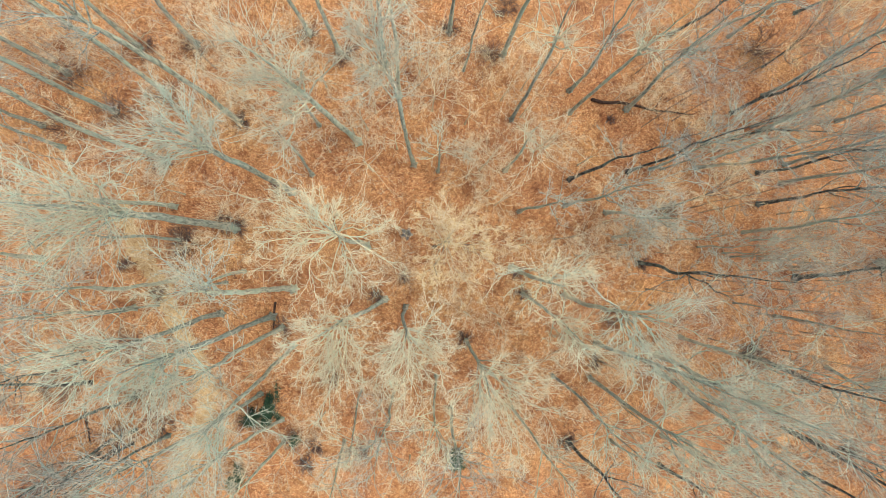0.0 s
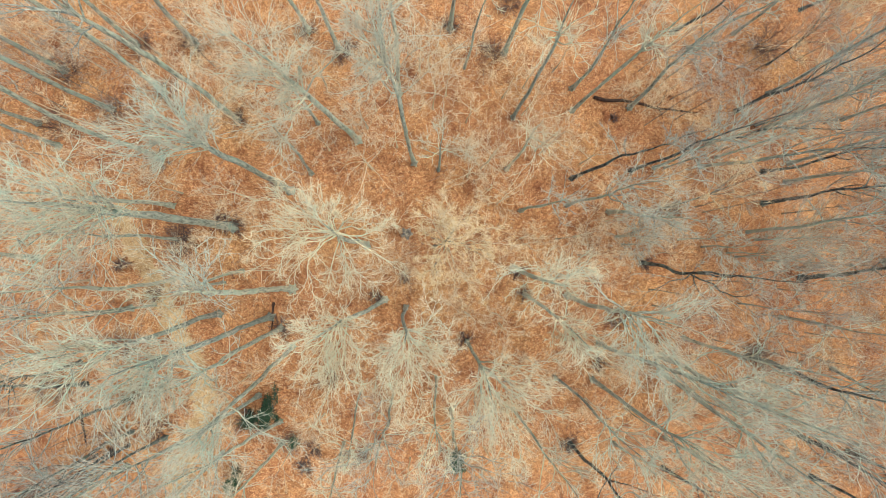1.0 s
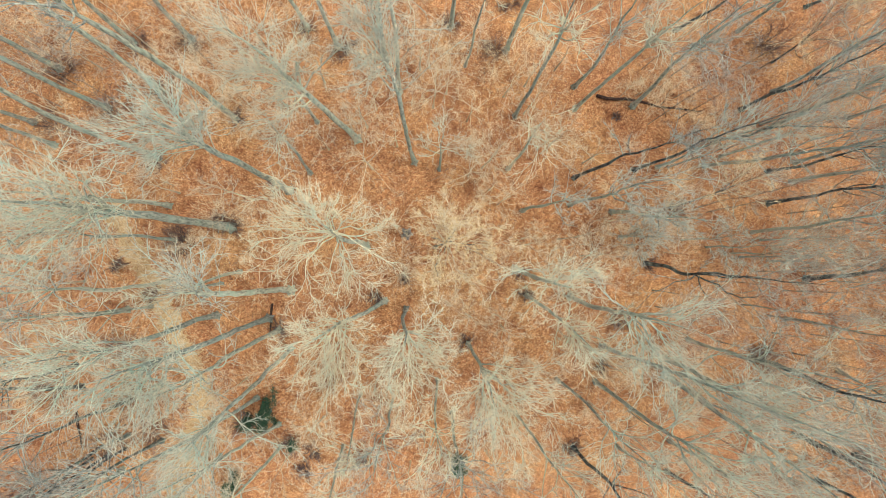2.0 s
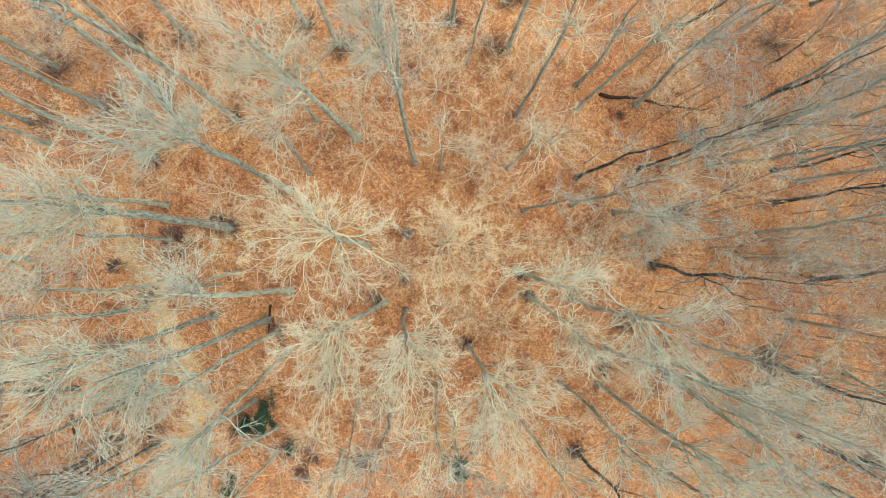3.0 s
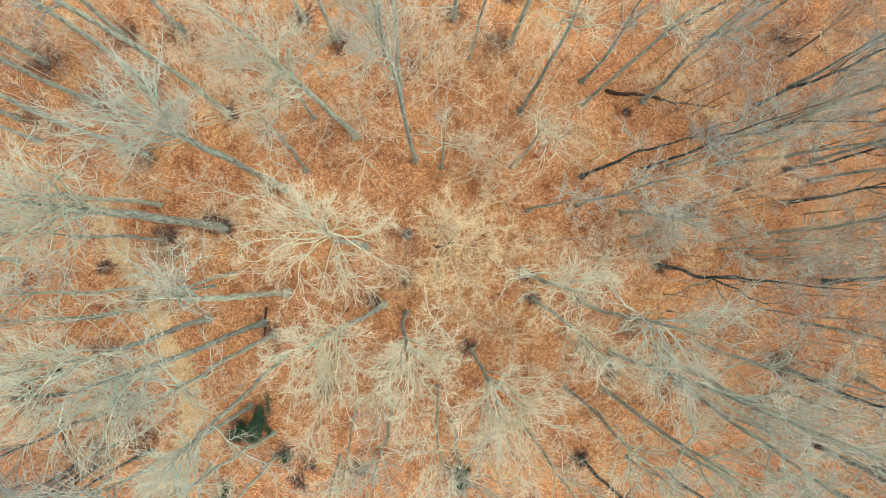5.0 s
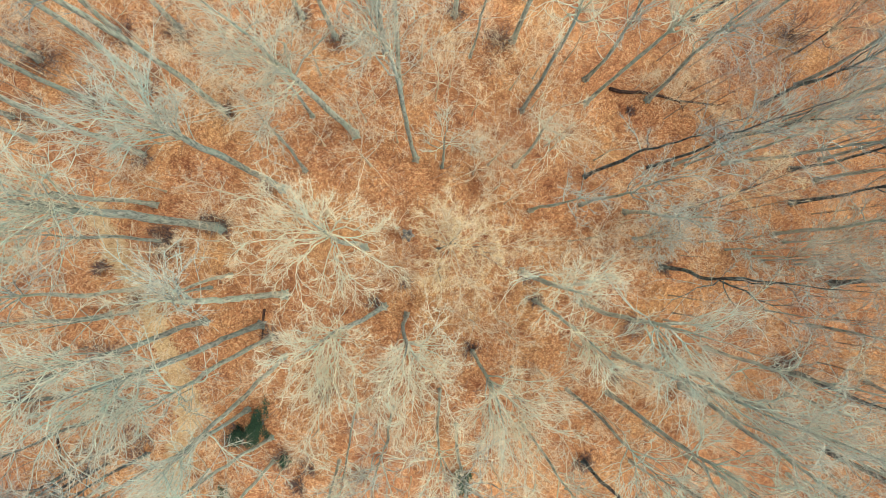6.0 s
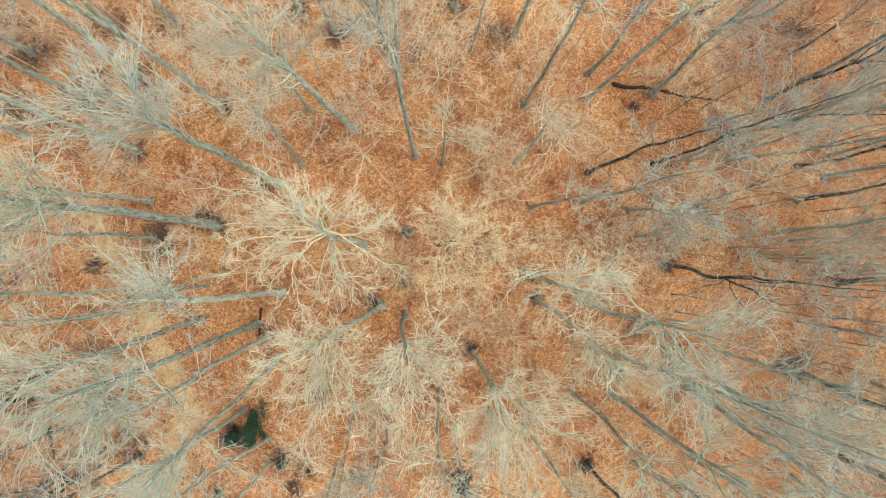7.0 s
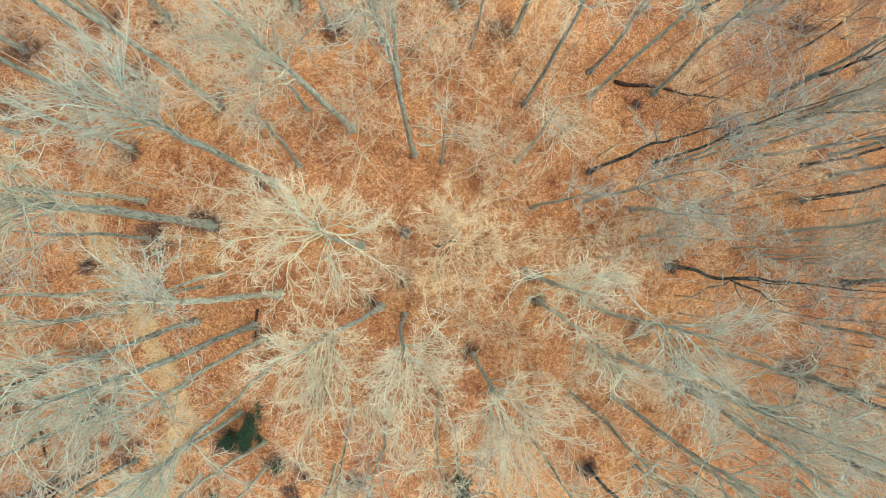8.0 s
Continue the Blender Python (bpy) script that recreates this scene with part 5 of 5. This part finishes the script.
def fallen_log(x, y, length, azimuth, girth, seed, stubs=4):
    rng = np.random.default_rng(3000 + seed)
    line = np.zeros((12, 3))
    s = np.linspace(0, 1, 12)
    a = radians(azimuth)
    line[:, 0], line[:, 1] = s * length * math.cos(a), s * length * math.sin(a)
    side = np.cumsum(rng.normal(size=12)) * 0.03 * length / 4
    line[:, 0] -= side * math.sin(a)
    line[:, 1] += side * math.cos(a)
    rad = girth / 2 * np.linspace(1, 0.3, 12)
    line[:, 2] = ground_height(x + line[:, 0], y + line[:, 1]) - ground_height(x, y) + rad * 0.8
    ob = new("fallen_log")
    ob.location = (x, y, float(ground_height(x, y)))
    v, f = tubes(line[None], rad[None], 10)
    v = np.concatenate([v, line[:1] - np.array([[0.02 * math.cos(a), 0.02 * math.sin(a), 0]])])
    cap = np.stack([(np.arange(10) + 1) % 10, np.arange(10), np.full(10, len(v) - 1)], -1)
    child("log", mesh_from("log", v, [*f, cap], DEAD, True), ob)
    for q in range(stubs):
        b, r = sprout(rng, line[None], rad[None], 1, 0.3 + 0.5 * q / stubs, 0.22, 0.9, 0.15, 0.2, 5, 0.05)
        v, f = tubes(b, np.maximum(r, 0.012), 6)
        child("branch_stub", mesh_from("branch_stub", v, f, DEAD, True), ob)
    return tagged(ob, "dark wet fallen trunk with broken stubs on leaf litter", "log", "fallen wood")


def sapling(height, reach, seed):
    """A knee- to head-high young beech: a thin stem and a haze of tan twigs."""
    rng = np.random.default_rng(4000 + seed)
    ob = new("beech_sapling")
    line = trunk_line(rng, height, (0.2, 0.1), 8, 0.05)
    rad = 0.022 * np.linspace(1, 0.2, 8)
    v, f = tubes(line[None], rad[None], 5)
    child("stem", mesh_from("stem", v, f, BARK, True), ob)
    b1, q1 = sprout(rng, line[None], rad[None], 14, 0.2, reach / height * 1.1, 1.0, 0.05, 0.15, 5, 0.010)
    b2, q2 = sprout(rng, b1, q1, 7, 0.1, 0.5, 0.75, 0.03, 0.2, 3, 0.006)
    b3, q3 = sprout(rng, b2, q2, 4, 0.1, 0.65, 0.7, 0.02, 0.2, 2, 0.0045)
    v, f = merged(tubes(b1, np.maximum(q1, 0.006), 3), tubes(b2, np.maximum(q2, 0.0055), 3), tubes(b3, np.maximum(q3, 0.0062), 3))
    child("crown", mesh_from("crown", v, f, TAN_TWIG), ob, kind="stuff")
    return tagged(ob, "young bare beech sapling with fine tan twigs", "sapling", "saplings of the undergrowth")


def saplings():
    rng = np.random.default_rng(77)
    kinds = [sapling(h, r, k) for k, (h, r) in enumerate([(3.2, 1.6), (4.5, 2.0), (2.4, 1.3), (5.5, 2.2), (3.8, 1.9)])]
    spots = np.stack([rng.uniform(-37, 34, 260), rng.uniform(-22, 24, 260)], -1)
    # they stand in loose drifts, with open floor between
    drift = np.sin(spots[:, 0] * 0.37 + 1.3) + np.sin(spots[:, 1] * 0.51 + 0.4) + np.sin(spots[:, 0] * 0.21 - spots[:, 1] * 0.33)
    spots = spots[np.argsort(-drift)[:110]]
    for k, (x, y) in enumerate(spots):
        m = pose(float(x), float(y), float(ground_height(x, y)), 0, 0, float(rng.uniform(0, 360)))
        if k < len(kinds):
            kinds[k].matrix_world = m
        else:
            copy_thing(kinds[k % len(kinds)], m)


saplings()


def fallen_sticks():
    rng = np.random.default_rng(88)
    n = 700
    xy = np.stack([rng.uniform(-40, 38, n), rng.uniform(-24, 26, n)], -1)
    yaw = rng.random(n) * 6.28
    size = rng.uniform(0.5, 2.6, n)
    s = np.linspace(-0.5, 0.5, 4)
    lines = np.empty((n, 4, 3))
    bow = rng.normal(size=(n, 4)) * 0.05
    lines[..., 0] = xy[:, :1] + (s[None] * np.cos(yaw)[:, None] - bow * np.sin(yaw)[:, None]) * size[:, None]
    lines[..., 1] = xy[:, 1:] + (s[None] * np.sin(yaw)[:, None] + bow * np.cos(yaw)[:, None]) * size[:, None]
    lines[..., 2] = ground_height(lines[..., 0], lines[..., 1]) + 0.05
    rad = (0.008 + 0.014 * rng.random(n))[:, None] * np.linspace(1, 0.4, 4)[None]
    v, f = tubes(lines, rad, 4)
    ob = new("fallen_sticks", mesh_from("fallen_sticks", v, f, STICK))
    tagged(ob, "small dead sticks strewn over the leaf litter", "sticks", kind="stuff")


fallen_sticks()
fallen_log(14.40, 13.64, 9.0, -6, 0.30, 1)
fallen_log(-11.35, -3.01, 2.4, -95, 0.22, 2, 2)
fallen_log(14.58, -6.79, 2.6, -85, 0.20, 3, 2)
fallen_log(30.22, -13.48, 2.6, -30, 0.32, 4, 1)
fallen_log(-26.10, -11.17, 3.0, -80, 0.25, 5, 2)
holly(-11.30, -11.30, 0.80, 3.2, 1, 0.72)
bramble_shade(-13.06, -12.12, 0.9, 1.2, 60)
holly(-14.04, -16.65, 0.6, 2.2, 3)
holly(-13.06, -12.12, 0.6, 1.6, 2, 1.0, 4)
holly(-9.61, -13.87, 0.4, 0.9, 8, 1.0, 1)
bramble_shade(-9.70, -13.78, 0.9, 0.8, 40)
bramble_shade(-8.00, -14.34, 1.1, 0.6, 41)
bramble_shade(-6.91, -9.04, 1.0, 0.9, 42)
holly(3.14, -15.26, 0.7, 2.2, 6)
stump(-0.81, 2.51, 0.62, 1.5, 1)
bramble_shade(27.57, -7.48, 1.3, 0.9, 50)
bramble_shade(35.66, -15.60, 1.2, 0.9, 51)
bramble_shade(-26.00, -16.90, 1.8, 1.6, 52)
bramble_shade(-21.32, -10.34, 1.5, 1.4, 61)
bramble_shade(-19.98, -12.49, 1.5, 1.4, 62)
bramble_shade(-23.68, -13.41, 1.6, 1.5, 63)
bramble_shade(-29.87, -17.27, 1.8, 1.6, 53)
bramble_shade(-27.77, -9.48, 1.7, 1.6, 54)
bramble_shade(-22.65, -6.23, 1.5, 1.6, 55)
bramble_shade(28.05, -7.58, 1.6, 1.4, 56)
bramble_shade(20.76, 4.40, 0.9, 0.8, 57)
bramble_shade(-18.40, 2.43, 1.3, 1.2, 58)
bramble_shade(-14.49, 2.98, 1.2, 0.9, 1)
bramble_shade(-15.52, 3.34, 1.0, 0.8, 2)
bramble_shade(-18.39, 1.66, 1.4, 1.2, 3)
bramble_shade(-27.49, 15.09, 1.7, 1.5, 4)
bramble_shade(-21.92, 17.29, 1.2, 1.0, 70)
bramble_shade(-19.87, 13.47, 1.3, 1.1, 71)
bramble_shade(-17.59, 17.45, 1.0, 0.9, 72)
bramble_shade(-28.21, 10.91, 1.5, 1.3, 73)
bramble_shade(-23.93, 12.23, 1.6, 1.4, 5)
bramble_shade(6.25, 17.34, 1.0, 1.2, 6)
bramble_shade(-10.75, -4.86, 1.0, 0.8, 7)
bramble_shade(-14.03, 11.48, 1.0, 0.8, 8)
bramble_shade(-8.88, 18.62, 0.9, 0.8, 9)
bramble_shade(-5.99, 17.09, 1.2, 1.2, 10)
bramble_shade(-0.90, -0.98, 0.7, 0.5, 12)
bramble_shade(28.43, 18.29, 1.4, 2.0, 13)
bramble_shade(2.88, 19.50, 0.8, 0.8, 14)
bramble_shade(7.34, 21.24, 1.2, 0.9, 15)
bramble_shade(16.05, 12.00, 0.5, 0.3, 16)
bramble_shade(3.79, -6.03, 1.1, 0.6, 17)
bramble_shade(8.20, -0.52, 0.9, 0.6, 18)
bramble_shade(8.66, -2.28, 0.7, 0.6, 19)
bramble_shade(16.16, -4.25, 1.2, 0.8, 20)
bramble_shade(12.10, -14.34, 1.0, 0.8, 21)
bramble_shade(18.57, 0.17, 0.8, 0.6, 22)
bramble_shade(-11.29, 6.09, 1.0, 0.6, 23)
bramble_shade(-20.24, 8.17, 1.2, 0.9, 24)
bramble_shade(-20.55, -2.31, 0.8, 0.7, 25)
bramble_shade(-23.00, -0.06, 0.7, 0.6, 26)
bramble_shade(-4.40, -15.02, 0.9, 0.6, 27)
bramble_shade(-8.66, -15.85, 0.7, 0.7, 28)
bramble_shade(-3.31, -2.57, 0.8, 0.6, 29)
bramble_shade(14.72, -7.94, 0.8, 0.6, 30)


# ---- the wood past the view: unseen trees added to shade the edges ----
def unseen_shade_trees():
    rng = np.random.default_rng(99)
    kinds = [beech(47 + 5 * k, -8.0 + 7 * k, 23 + k, 9.0, (0.4, 0.3), 4.2, 0.34, 500 + k, "grey", boughs=10, dense=0.5) for k in range(3)]
    # most stand on the sun's side, where the edge needs most shade
    for side, (x0, x1, y0, y1, count) in enumerate([(38.5, 47, -26, 28, 42), (-50, -40, -28, 30, 26), (-42, 40, 26.5, 35, 22), (-42, 40, -34, -25, 24)]):
        for k in range(count):
            x, y = rng.uniform(x0, x1), rng.uniform(y0, y1)
            copy_thing(kinds[(k + side) % 3], pose(float(x), float(y), float(ground_height(x, y)), 0, 0, float(rng.uniform(0, 360))))


unseen_shade_trees()
